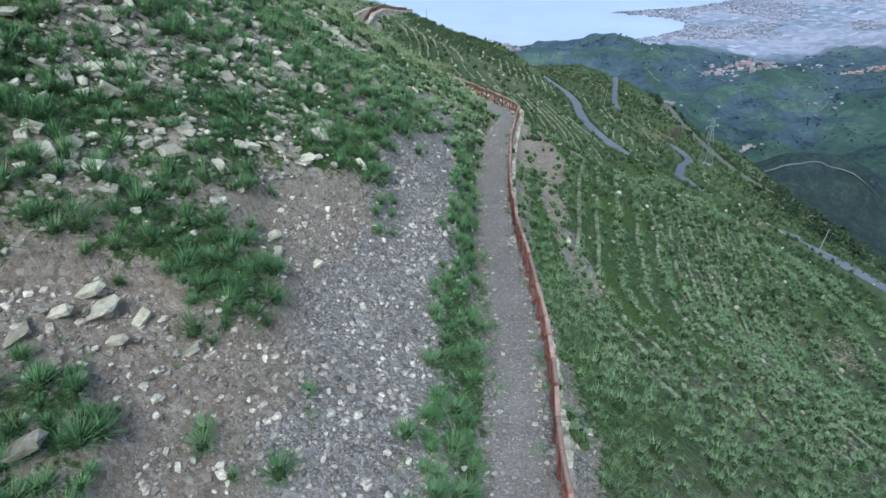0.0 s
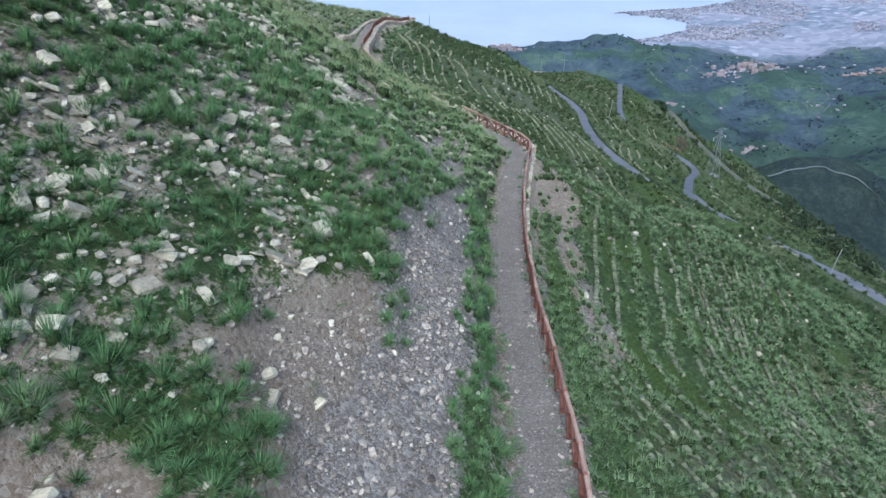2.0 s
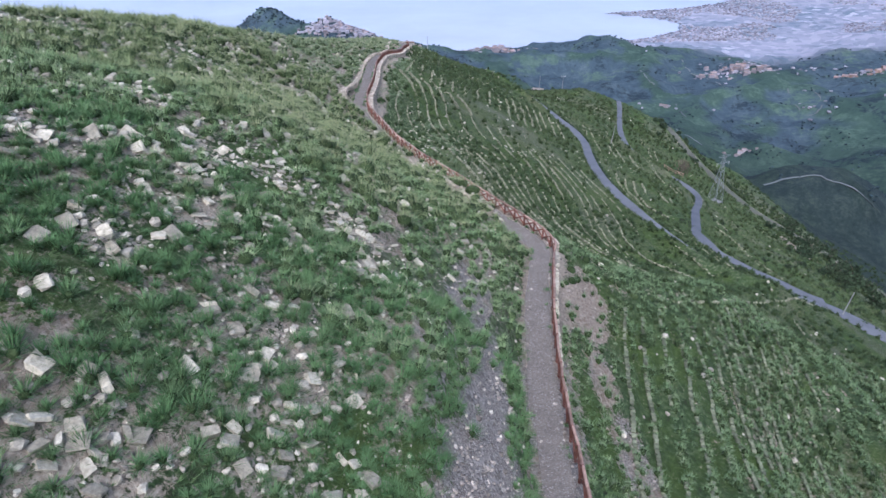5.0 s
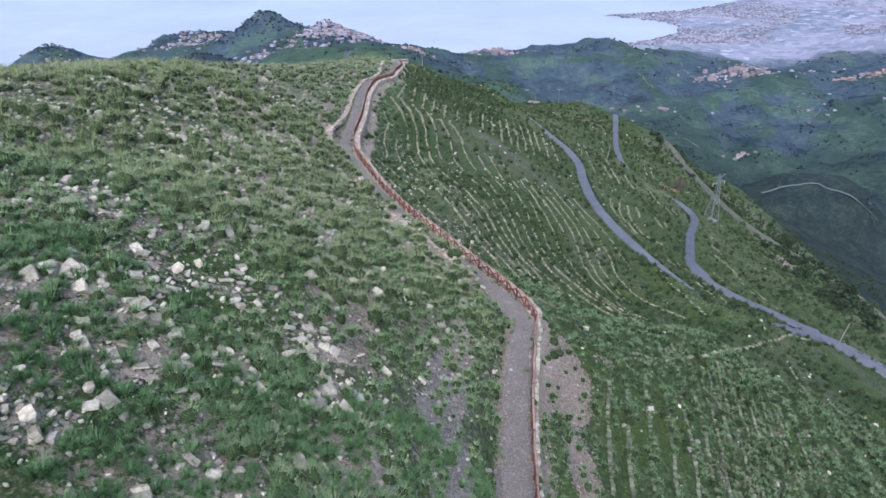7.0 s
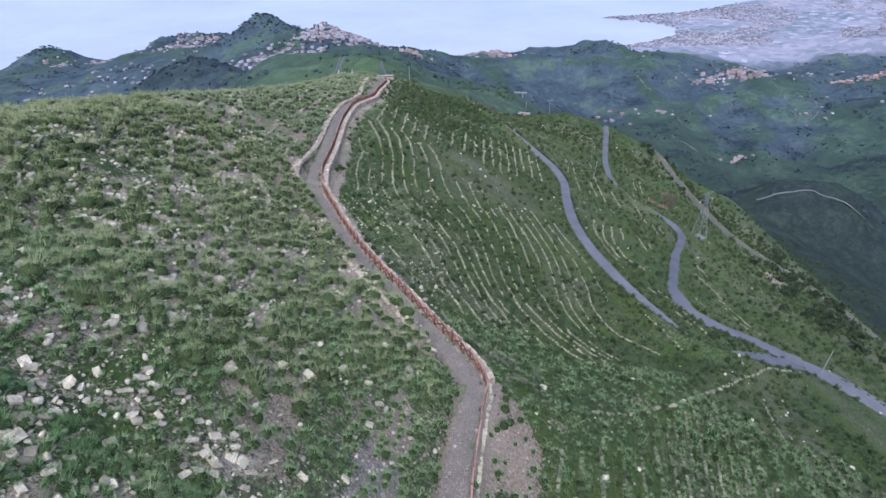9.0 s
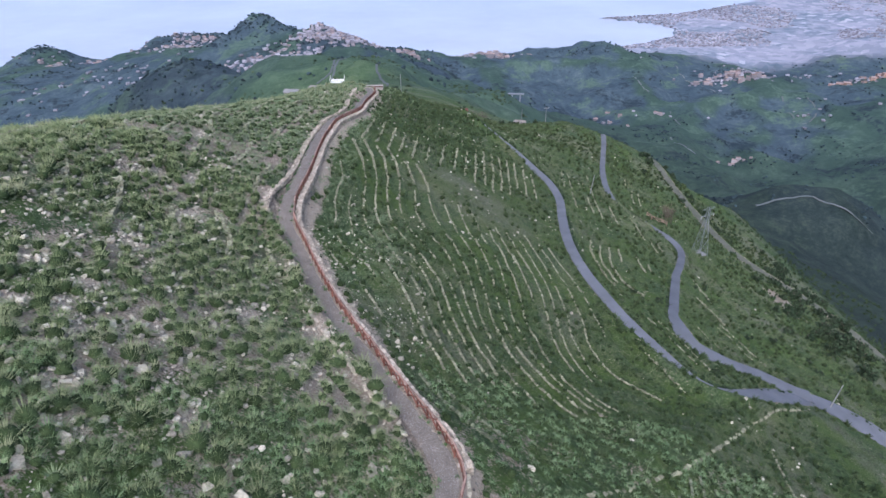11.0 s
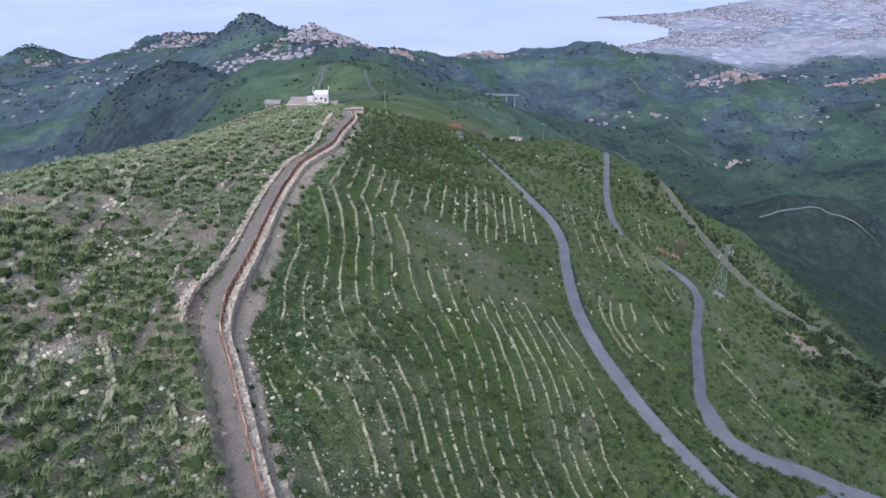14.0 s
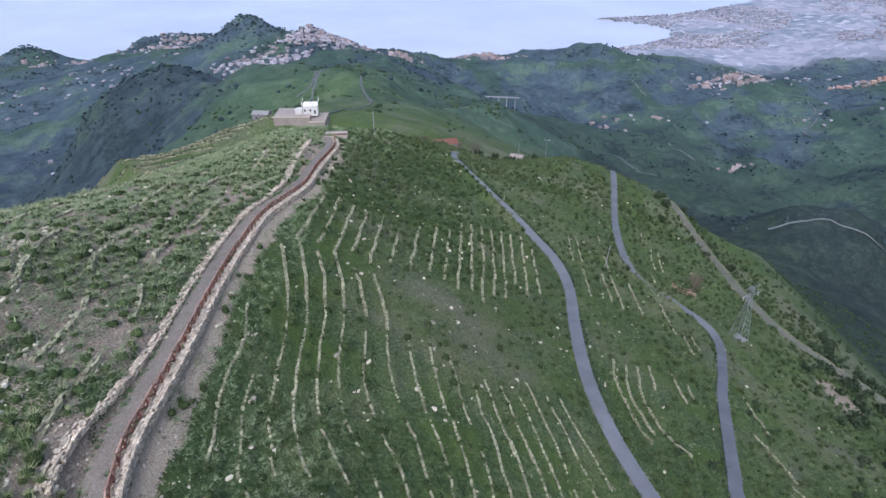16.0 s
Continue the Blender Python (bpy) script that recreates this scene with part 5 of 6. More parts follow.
# ---- terrace walls following the slope ----
def contour_walls():
    def height_at(x, y):
        return terrace_field(x, y, land(x, y)[0])
    seeds = []
    for y0 in (40, 54, 68, 84, 104, 122, 140, 158, 176, 194, 212, 230, 250, 275, 300):
        x = np.arange(-20, 118, 0.25)
        yy = np.full(x.shape, float(y0))
        z = terrace_field(x, yy, land(x, yy)[0])
        f = z / STEP
        cross = np.flatnonzero((np.floor(f[1:]) != np.floor(f[:-1])) & (z[1:] < z[:-1]))
        seeds += [(x[k], float(y0)) for k in cross]
    start = np.array(seeds)
    runs = []
    for way in (1, -1):
        q = start.copy()
        line = [q]
        for _ in range(14):
            e = 0.6
            gx = (height_at(q[:, 0] + e, q[:, 1]) - height_at(q[:, 0] - e, q[:, 1])) / (2 * e)
            gy = (height_at(q[:, 0], q[:, 1] + e) - height_at(q[:, 0], q[:, 1] - e)) / (2 * e)
            g = np.hypot(gx, gy) + 1e-6
            q = q + np.column_stack([-gy, gx]) / g[:, None] * 0.8 * way
            line.append(q)
        runs.append(np.stack(line, 1))
    whole = np.concatenate([runs[1][:, :0:-1], runs[0]], 1)
    for k, p in enumerate(whole):
        d, _ = nearest(TRACK, p[:, 0], p[:, 1], 60)
        amount = ground(p[:, 0], p[:, 1], True)[5]
        good = (amount > 0.3) & (d > 4.5) & ((np.abs(brow_side(p[:, 0], p[:, 1]) - 3.5) > 6) | (p[:, 0] < 24)) & (p[:, 1] < 214 + np.maximum(0, p[:, 0] - 4))
        keep = rng.uniform() < (0.96 if p[:, 0].mean() < 40 else 0.65 if p[:, 0].mean() < 60 else 0.4 if p[:, 0].mean() < 90 and p[:, 1].mean() > 150 else 0.0)
        ids = np.flatnonzero(good)
        if not keep or len(ids) < 10:
            continue
        a, b = ids[0], ids[-1]
        loss = 8 if p[:, 1].mean() < 95 else 4
        cut = rng.randint(0, max(1, (b - a) // loss)), rng.randint(0, max(1, (b - a) // loss))
        p = p[a + cut[0]:b - cut[1]]
        if len(p) < 8:
            continue
        shift = np.array([-0.55, 0.0])
        p = p + np.column_stack([fbm(p[:, 0], p[:, 1], 5, 2, 3), fbm(p[:, 0], p[:, 1], 5, 2, 4)]) * 0.5
        tagged(dry_wall("terrace_wall", p + shift[None], 0.36 if 48 < p[:, 1].mean() < 95 else 0.32 if p[:, 1].mean() < 165 else 0.5, (0.24 if 48 < p[:, 1].mean() < 95 else 0.22 if p[:, 1].mean() < 165 else 0.42) + rng.uniform(-0.1, 0.1), 0.2, 0.34 if p[:, 0].mean() < 40 else 0.42, "low lichen-grey terrace wall in the grass", 500 + k, 0, MAT_DULL_STONE if p[:, 1].mean() < 95 else MAT_TERRACE, BLOCKS, 0.55 if p[:, 1].mean() < 50 else 0.32 if p[:, 1].mean() < 95 else 0.18 if p[:, 0].mean() < 40 else 0.3), group="terrace walls")


contour_walls()


# ---- broken walls along the upper ridge, above the track ----
def ridge_walls():
    line = line_points(TRACK, 0.8)
    line = line[(line[:, 1] > 100) & (line[:, 1] < 275)]
    side = side_of(line)
    if side[:, 0].mean() > 0:
        side = -side
    r = np.random.RandomState(88)
    for k in range(1, 9):
        off = np.full(len(line), 5.6 * k)
        for _ in range(4):
            p = line + side * off[:, None]
            off = 0.5 * off + 0.5 * np.maximum(4.6, 5.6 * (k - ridge_wander(p[:, 0], p[:, 1])))
        p = line + side * off[:, None]
        i = r.randint(0, 12)
        while i < len(p) - 12:
            n = r.randint(10, 26)
            piece = p[i:i + n]
            i += n + r.randint(5, 22)
            if len(piece) > 8:
                tagged(dry_wall("terrace_wall", piece, 0.7, 0.42 + r.uniform(-0.12, 0.2), 0.2, 0.6, "broken cream dry-stone terrace wall in the grass", 900 + k * 40 + i % 40, 0, MAT_TERRACE, BLOCKS, 0.22), group="ridge walls")


def spur_terraces():
    """Narrow cultivated terraces, each a low wall with a dark row added as shading, across the near face of the spur.
    """
    x = np.arange(-240, -74, 2.0)
    crest = np.interp(x, [-300, -230, -171, -136, -108, -84, -60], [330, 362, 391, 412, 424, 433, 436])
    r = np.random.RandomState(71)
    rows = []
    for k in range(16):
        p = np.column_stack([x, crest + 4 - 7.5 * (k // 2) + 9 * fbm(x, crest + 9 * k, 40, 2, 95)])
        a = r.randint(0, 30) if k % 2 else r.randint(40, 56)
        p = p[a:a + r.randint(16, 34)]
        tagged(dry_wall("terrace_wall", p, 0.7, 1.0, 0.3, 0.8, "pale terrace wall on the cultivated spur", 700 + k, 0, MAT_TERRACE, BLOCKS, 0.25), group="spur terraces")
        q = line_points(p, 1.3)
        rows.append(q + np.column_stack([r.normal(0, 0.3, len(q)), 2.2 + r.normal(0, 0.5, len(q))]))
    # scrub rows added so that the terrace edges look shaded
    q = np.concatenate(rows)
    q = q[r.uniform(0, 1, len(q)) < 0.8]
    rad = r.uniform(0.6, 1.3, len(q))
    pos = np.column_stack([q, ground(q[:, 0], q[:, 1])])
    v, f = heap(stone_forms(6, 0.95, 72), pos, np.column_stack([rad, rad, rad * 0.8]) * 0.7, r.uniform(0, 6.3, len(q)))
    bv, bf = tufts(pos, 14, rad, rad * 1.3, np.full(len(q), 0.4), 73)
    tagged(part("terrace_scrub", fast_mesh("terrace_scrub", np.concatenate([v, bv]), None, np.concatenate([f, bf + len(v)]), MAT_LEAF)), "dark green scrub rows added as shading along the terraces of the spur", "scrub", kind="stuff")


spur_terraces()
ridge_walls()
dry_wall("stone_wall", [(20.5, 78.5), (30, 86), (37, 91), (51, 106), (65, 120), (78, 130)], 0.6, 0.15, 0.3, 0.55, "ruined pale dry-stone wall along the brow", 441, 0, MAT_TERRACE, BLOCKS, 0.3)


# ---- dark scrub along the lower edge of the roads ----
def road_verge(way, half, seed):
    r = np.random.RandomState(seed)
    p = line_points(way[::6], 0.75)
    p = p[p[:, 1] < 300]
    p = p - side_of(p) * (half + 0.45 + r.uniform(-0.2, 0.35, len(p)))[:, None]
    d = np.min([np.abs(nearest(q, p[:, 0], p[:, 1], 12)[0]) for q in (ROAD_UPPER, ROAD_LOWER)], axis=0)
    p = p[(d > half + 0.1) & (r.uniform(0, 1, len(p)) < 0.25 + 0.9 * smooth(-0.2, 0.2, fbm(p[:, 0], p[:, 1], 12, 2, 44)))]
    n = len(p)
    rad = r.uniform(0.3, 0.65, n)
    pos = np.column_stack([p, ground(p[:, 0], p[:, 1])])
    v, f = heap(stone_forms(6, 0.95, seed), pos + (0, 0, 0.15), np.column_stack([rad, rad, rad * 0.8]) * 0.6, r.uniform(0, 6.3, n))
    bv, bf = tufts(pos, 26, rad, rad * 1.2, np.full(n, 0.14), seed + 1)
    tagged(part("verge_scrub", fast_mesh("verge_scrub", np.concatenate([v, bv]), None, np.concatenate([f, bf + len(v)]), MAT_LEAF)), "dark low scrub along the road edge", "scrub", kind="stuff")


def path_tufts():
    r = np.random.RandomState(631)
    p = line_points(TRACK[TRACK[:, 1] > 9][::6], 0.4)
    p = p[p[:, 1] < 255]
    half = np.interp(p[:, 1], TRACK[:, 1], LINES[0][2])
    which = np.where(r.uniform(0, 1, len(p)) < 0.6, -1, 1)
    p = p + side_of(p) * (which * (half * 0.84 + r.normal(0.05, 0.16, len(p))))[:, None]
    p = p[r.uniform(0, 1, len(p)) < 0.9 * smooth(-0.25, 0.3, fbm(p[:, 0], p[:, 1], 5, 2, 47))]
    n = len(p)
    rad = r.uniform(0.15, 0.42, n)
    v, f = tufts(np.column_stack([p, ground(p[:, 0], p[:, 1])]), 34, rad, rad * 1.3, 0.035 + 0.0006 * p[:, 1], 632)
    tagged(part("verge_grass", fast_mesh("verge_grass", v, None, f, MAT_FRESH)), "ragged green grass along the edges of the path", "grass", kind="stuff")


path_tufts()
road_verge(ROAD_UPPER, 1.3, 611)
road_verge(ROAD_LOWER, 1.2, 621)


# ---- poles and pylon ----
def power_pole(x, y, height, label, cross=True, lean=(0, 0)):
    h = float(ground(np.array([x]), np.array([y]))[0])
    thing = tagged(new("power_pole"), label, "power pole")
    thing.matrix_basis = pose(x, y, h)
    bm = bmesh.new()
    rod(bm, (0, 0, -1), (lean[0], lean[1], height), 0.17, 0.11, 8)
    part("pole", bm, MAT_POLE, thing)
    if cross:
        bm = bmesh.new()
        rod(bm, (-1.3, 0, height - 0.4), (1.3, 0, height - 0.4), 0.09, sides=5)
        part("crossarm", bm, MAT_POLE, thing)
        for k in (-1.2, 0, 1.2):
            bm = bmesh.new()
            rod(bm, (k, 0, height - 0.35), (k, 0, height + 0.15), 0.09, 0.06, 6)
            part("insulator", bm, MAT_PLASTER, thing)


power_pole(95, 143, 6.5, "slim leaning grey pole beside the road junction", False, (1.1, 0.2))
power_pole(59, 245, 8.5, "slim leaning grey pole between the two roads", False, (1.0, 0))
power_pole(62, 372, 10, "tall grey power pole on the spur")
power_pole(47, 360, 9, "tall grey power pole beside a ruined hut", False, (0.3, 0))
power_pole(-12, 300, 8, "short grey power pole on the ridge", False)


def pylon(x, y, height):
    h = float(ground(np.array([x]), np.array([y]))[0])
    thing = tagged(new("power_pylon"), "pale grey steel lattice pylon on the slope", "pylon")
    thing.matrix_basis = pose(x, y, h, 0, 0, 25)

    def half(z):
        return 2.1 + (0.45 - 2.1) * min(1, z / (height * 0.78))
    levels = [0, 3.2, 6.2, 9, 11.5, 13.6, 15.4, 17, height]
    for a in (-1, 1):
        for b in (-1, 1):
            bm = bmesh.new()
            for z0, z1 in zip(levels, levels[1:]):
                rod(bm, (a * half(z0), b * half(z0), z0 - (0.6 if z0 == 0 else 0)), (a * half(z1), b * half(z1), z1), 0.07, sides=4)
            part("leg", bm, MAT_STEEL, thing)
    for turn in range(4):
        bm = bmesh.new()
        m = Matrix.Rotation(turn * math.pi / 2, 4, "Z")
        for z0, z1 in zip(levels, levels[1:]):
            rod(bm, m @ Vector((-half(z0), half(z0), z0)), m @ Vector((half(z1), half(z1), z1)), 0.035, sides=4)
            rod(bm, m @ Vector((half(z0), half(z0), z0)), m @ Vector((-half(z1), half(z1), z1)), 0.035, sides=4)
        part("lattice", bm, MAT_STEEL, thing)
    for z in (height - 3.6, height - 1.0):
        bm = bmesh.new()
        for s in (-1, 1):
            rod(bm, (s * 0.4, 0, z), (s * 3.0, 0, z + 0.5), 0.08, sides=4)
            rod(bm, (s * 0.4, 0, z + 1.1), (s * 3.0, 0, z + 0.5), 0.06, sides=4)
        part("crossarm", bm, MAT_STEEL, thing)
    for s in (-3.0, 3.0):
        bm = bmesh.new()
        rod(bm, (s, 0, height - 3.1), (s, 0, height - 4.3), 0.12, 0.08, 6)
        part("insulator", bm, MAT_PLASTER, thing)
    part("footing", boxes_mesh("footing", [((0, 0, 0.0), (3.8, 3.8, 0.5), 0)], MAT_POLE, 0.06), None, thing)


pylon(100.9, 238, 19.5)


# ---- trees and shrubs ----
def crown_mesh(name, seed, width, tall, leaves, leaf, mat):
    r = np.random.RandomState(seed)
    lumps = r.normal(0, 0.42, (11, 3)) * (width, width, tall * 0.5)
    lumps[:, 2] = np.abs(lumps[:, 2]) * 0.8 + tall * 0.3
    c = lumps[r.randint(0, len(lumps), leaves)] + r.normal(0, 0.2, (leaves, 3)) * (width, width, tall * 0.6)
    a, b = r.normal(0, 1, (leaves, 3)), r.normal(0, 1, (leaves, 3))
    a /= np.linalg.norm(a, axis=1)[:, None]
    b = np.cross(a, b)
    b /= np.linalg.norm(b, axis=1)[:, None]
    s = leaf * r.uniform(0.6, 1.3, (leaves, 1))
    c[:, 2] = np.maximum(c[:, 2], 0.1)
    v = np.stack([c - a * s, c + b * s * 0.6, c + a * s, c - b * s * 0.6], 1).reshape(-1, 3)
    return fast_mesh(name, v, np.arange(leaves * 4).reshape(-1, 4), None, mat)


def trunk_mesh(seed, tall, thick, limbs, reach):
    r = random.Random(seed)
    bm = bmesh.new()
    top = Vector((r.uniform(-0.2, 0.2), r.uniform(-0.2, 0.2), tall * 0.5))
    rod(bm, (0, 0, -0.4), top, thick, thick * 0.7, 7)
    for k in range(limbs):
        a = k * 6.28 / limbs + r.uniform(-0.4, 0.4)
        elbow = top + Vector((math.cos(a) * reach * 0.4, math.sin(a) * reach * 0.4, tall * 0.18))
        rod(bm, top * r.uniform(0.6, 1), elbow, thick * 0.5, thick * 0.35, 5)
        for j in range(3):
            tip = elbow + Vector((math.cos(a + r.uniform(-0.9, 0.9)) * reach * 0.5, math.sin(a + r.uniform(-0.9, 0.9)) * reach * 0.5, tall * r.uniform(0.12, 0.35)))
            rod(bm, elbow, tip, thick * 0.3, thick * 0.08, 4)
    return bm


SHRUBS = []
for k in range(4):
    thing = tagged(new("shrub"), "dense dark green evergreen shrub on the slope", "shrub", "shrubs on the slope")
    part("trunk", trunk_mesh(k, 2.2, 0.09, 4, 1.2), MAT_BARK, thing)
    part("crown", crown_mesh("crown", 70 + k, 1.5, 2.4, 420, 0.32, MAT_LEAF), None, thing)
    SHRUBS.append(thing)


def plant(x, y, size, k, placed=[0]):
    h = float(ground(np.array([x]), np.array([y]))[0])
    m = pose(x, y, h - 0.1, 0, 0, (k * 77) % 360)
    proto = SHRUBS[k % 4]
    if placed[0] < 4 and proto.get("used") is None:
        proto["used"] = 1
        placed[0] += 1
        proto.scale = (size, size, size)
        proto.matrix_basis = m @ Matrix.Diagonal((size, size, size, 1))
        return proto
    ob = copy_thing(proto, m)
    ob.scale = (size, size, size * (0.8 + 0.04 * (k % 9)))
    return ob


k = 0
for cx, cy, rx, ry, n, s0, s1 in ((140, 212, 16, 26, 44, 0.9, 1.9), (150, 250, 14, 22, 22, 0.8, 1.5), (128, 290, 6, 34, 22, 0.6, 1.2), (26, 380, 14, 6, 18, 0.9, 1.7), (85, 190, 8, 30, 8, 0.4, 0.7),
                                  (55, 150, 9, 18, 9, 0.4, 0.7), (118, 330, 10, 30, 16, 0.7, 1.4), (50, 364, 12, 6, 9, 0.7, 1.2), (112, 180, 12, 22, 10, 0.4, 0.8)):
    for _ in range(n):
        px, py = cx + rng.normal() * rx * 0.6, cy + rng.normal() * ry * 0.6
        if clear_of_ways(np.array([px]), np.array([py]), 1.6)[0]:
            plant(px, py, rng.uniform(s0, s1), k)
            k += 1


def bare_shrub(x, y, tall, label):
    h = float(ground(np.array([x]), np.array([y]))[0])
    r = random.Random(int(x * 10))
    bm = bmesh.new()

    def grow(a, way, length, thick, depth):
        b = a + way * length
        rod(bm, a, b, thick, thick * 0.7, 5)
        if depth:
            for _ in range(3):
                turn = Vector((r.uniform(-0.7, 0.7), r.uniform(-0.7, 0.7), r.uniform(-0.1, 0.6)))
                grow(b, (way + turn).normalized(), length * r.uniform(0.6, 0.85), thick * 0.6, depth - 1)
    for _ in range(6):
        grow(Vector((r.uniform(-0.8, 0.8), r.uniform(-0.8, 0.8), -0.2)), Vector((r.uniform(-0.5, 0.5), r.uniform(-0.5, 0.5), 1)).normalized(), tall * 0.36, 0.10, 4)
    ob = part("bare_tree", bm, MAT_BARK)
    ob.matrix_basis = pose(x, y, h)
    tagged(ob, label, "tree")


def timber_pen(x, y, turn):
    """A pen of pale posts and rails."""
    thing = tagged(new("timber_pen"), "small pen of pale timber posts and rails beside the road", "pen")
    corners = [(-4, -1.5), (0, -1.5), (4, -1.5), (4, 1.5), (0, 1.5), (-4, 1.5)]
    m = Matrix.Rotation(math.radians(turn), 3, "Z")
    spots = []
    for cx, cy in corners:
        p = Vector((x, y, 0)) + m @ Vector((cx, cy, 0))
        p.z = float(ground(np.array([p.x]), np.array([p.y]))[0])
        bm = bmesh.new()
        rod(bm, p - Vector((0, 0, 0.4)), p + Vector((0, 0, 1.9)), 0.12, 0.1, 6)
        part("post", bm, MAT_RAIL, thing)
        spots.append(p)
    for a, c in zip(spots, spots[1:] + spots[:1]):
        for h in (0.9, 1.7):
            bm = bmesh.new()
            rod(bm, a + Vector((0, 0, h)), c + Vector((0, 0, h)), 0.09, 0.08, 5)
            part("rail", bm, MAT_RAIL, thing)


timber_pen(90, 257, 20)
bare_shrub(95, 262, 7, "leafless brown tree beside the lower road")
bare_shrub(99, 266, 6, "leafless brown tree beside the lower road")
bare_shrub(22, 386, 6, "leafless reddish tree beside the farmhouse")
bare_shrub(29, 380, 7, "leafless brown tree beside the farmhouse")
bare_shrub(4, 388, 6, "leafless brown tree beside the farmhouse")


# ---- buildings at the end of the ridge ----
def building(name, x, y, z, size, turn, label, category, wall=MAT_PLASTER, roof="flat", roof_mat=MAT_TILE, windows=((0, 1.4), ), door=True):
    """A small building: walls, roof, recessed openings and sills."""
    a, b, c = size
    thing = tagged(new(name), label, category)
    thing.matrix_basis = pose(x, y, z, 0, 0, turn)
    part("wall", boxes_mesh("wall", [((0, 0, c / 2 - 0.6), (a, b, c + 1.2), 0)], wall, 0.05), None, thing)
    if roof == "flat":
        t = 0.25
        part("roof", boxes_mesh("roof", [((0, -b / 2, c + 0.25), (a + 0.3, t, 0.5), 0), ((0, b / 2, c + 0.25), (a + 0.3, t, 0.5), 0), ((-a / 2, 0, c + 0.25), (t, b - t, 0.5), 0),
                                         ((a / 2, 0, c + 0.25), (t, b - t, 0.5), 0), ((0, 0, c + 0.05), (a - t, b - t, 0.1), 0)], wall), None, thing)
    else:
        rise = roof if isinstance(roof, float) else 1.6
        bm = bmesh.new()
        pts = [bm.verts.new(p) for p in ((-a / 2 - 0.4, -b / 2 - 0.4, c - 0.1), (a / 2 + 0.4, -b / 2 - 0.4, c - 0.1), (a / 2 + 0.4, b / 2 + 0.4, c - 0.1), (-a / 2 - 0.4, b / 2 + 0.4, c - 0.1),
                                         (-a / 2 - 0.4, 0, c + rise), (a / 2 + 0.4, 0, c + rise))]
        for f in ((0, 1, 5, 4), (3, 4, 5, 2), (0, 4, 3), (1, 2, 5), (0, 3, 2, 1)):
            bm.faces.new([pts[i] for i in f])
        part("roof", bm, roof_mat, thing)
    for off, h in windows:
        win = part("window", boxes_mesh("window", [((off, -b / 2 + 0.01, h + 0.6), (1.0, 0.06, 1.3), 0)], MAT_DARK), None, thing)
        part("sill", boxes_mesh("sill", [((off, -b / 2 - 0.06, h - 0.1), (1.2, 0.16, 0.1), 0)], MAT_PLASTER), None, win)
    if door:
        part("door", boxes_mesh("door", [((a * 0.3, -b / 2 + 0.01, 1.05), (1.1, 0.06, 2.1), 0)], MAT_DARK), None, thing)
    return thing


TERR = tagged(new("retaining_wall"), "broad earth-brown retaining wall below the white building", "retaining wall")
TERR.matrix_basis = pose(-67, 432, -112)
part("wall", boxes_mesh("wall", [((-3.5, 0, 5.6), (20, 16, 15), 0), ((10.5, -1.2, 4.4), (9, 16, 12.6), 0)], MAT_EARTHWALL, 0.1), None, TERR)
part("coping", boxes_mesh("coping", [((-3.5, -7.9, 13.2), (20.4, 0.6, 0.3), 0), ((10.5, -9.1, 10.8), (9.4, 0.6, 0.3), 0)], MAT_STONE), None, TERR)
white = building("white_building", -61, 433, -98.9, (8, 7, 4.2), 6, "small white flat-roofed building on a terrace", "building", windows=((-3, 1.4), (0, 1.4)))
for px, py in ((-4.4, -3.4), (-2.2, -3.4), (0, -3.4), (2.2, -3.4), (4.4, -3.4), (-4.4, 3.4), (4.4, 3.4)):
    bm = bmesh.new()
    rod(bm, (px, py, 5.2), (px, py, 7.4), 0.22, 0.16, 8)
    part("column", bm, MAT_PLASTER, white)
part("porch", boxes_mesh("porch", [((-6.6, -1, 1.2), (4, 5, 2.4), 0)], MAT_PLASTER, 0.05), None, white)
building("grey_house", -99, 468, -115, (10, 7, 4), -8, "low grey house with a pale gable end", "house", MAT_HOUSE, 1.4, MAT_POLE, ((-2.5, 1.2), (0.5, 1.2)))
hz = float(ground(np.array([13.0]), np.array([392.0]))[0])
building("farmhouse", 13, 392, hz, (13, 7, 4), 12, "low farmhouse with a rust-red tiled roof", "house", MAT_HOUSE, 1.5, MAT_RUST, ((-4, 1.2), (-1, 1.2), (2, 1.2)))
hz = float(ground(np.array([47.0]), np.array([366.0]))[0])
building("ruined_hut", 47, 366, hz, (6, 4, 2.4), -20, "small roofless stone hut on the spur", "ruin", MAT_EARTHWALL, "flat", MAT_TILE, ((-1.5, 0.8), ))
hz = float(ground(np.array([-19.0]), np.array([262.0]))[0])
part_end = tagged(new("stone_platform"), "low brown stone platform where the path ends", "platform")
part_end.matrix_basis = pose(-21, 264, hz)
part("wall", boxes_mesh("wall", [((1.5, 0, -0.1), (7, 3, 1.2), 4)], MAT_EARTHWALL, 0.08), None, part_end)
part("parapet", boxes_mesh("parapet", [((1.5, -1.3, 0.6), (7, 0.4, 0.35), 4)], MAT_RUST, 0.05), None, part_end)


# ---- towns on the far hills ----
MAT_OCHRE = surface("ochre_plaster", [(0.3, (0.29, 0.19, 0.15)), (0.7, (0.40, 0.27, 0.21))], 0.02, 0.9, 0, 0.5, 0.3)


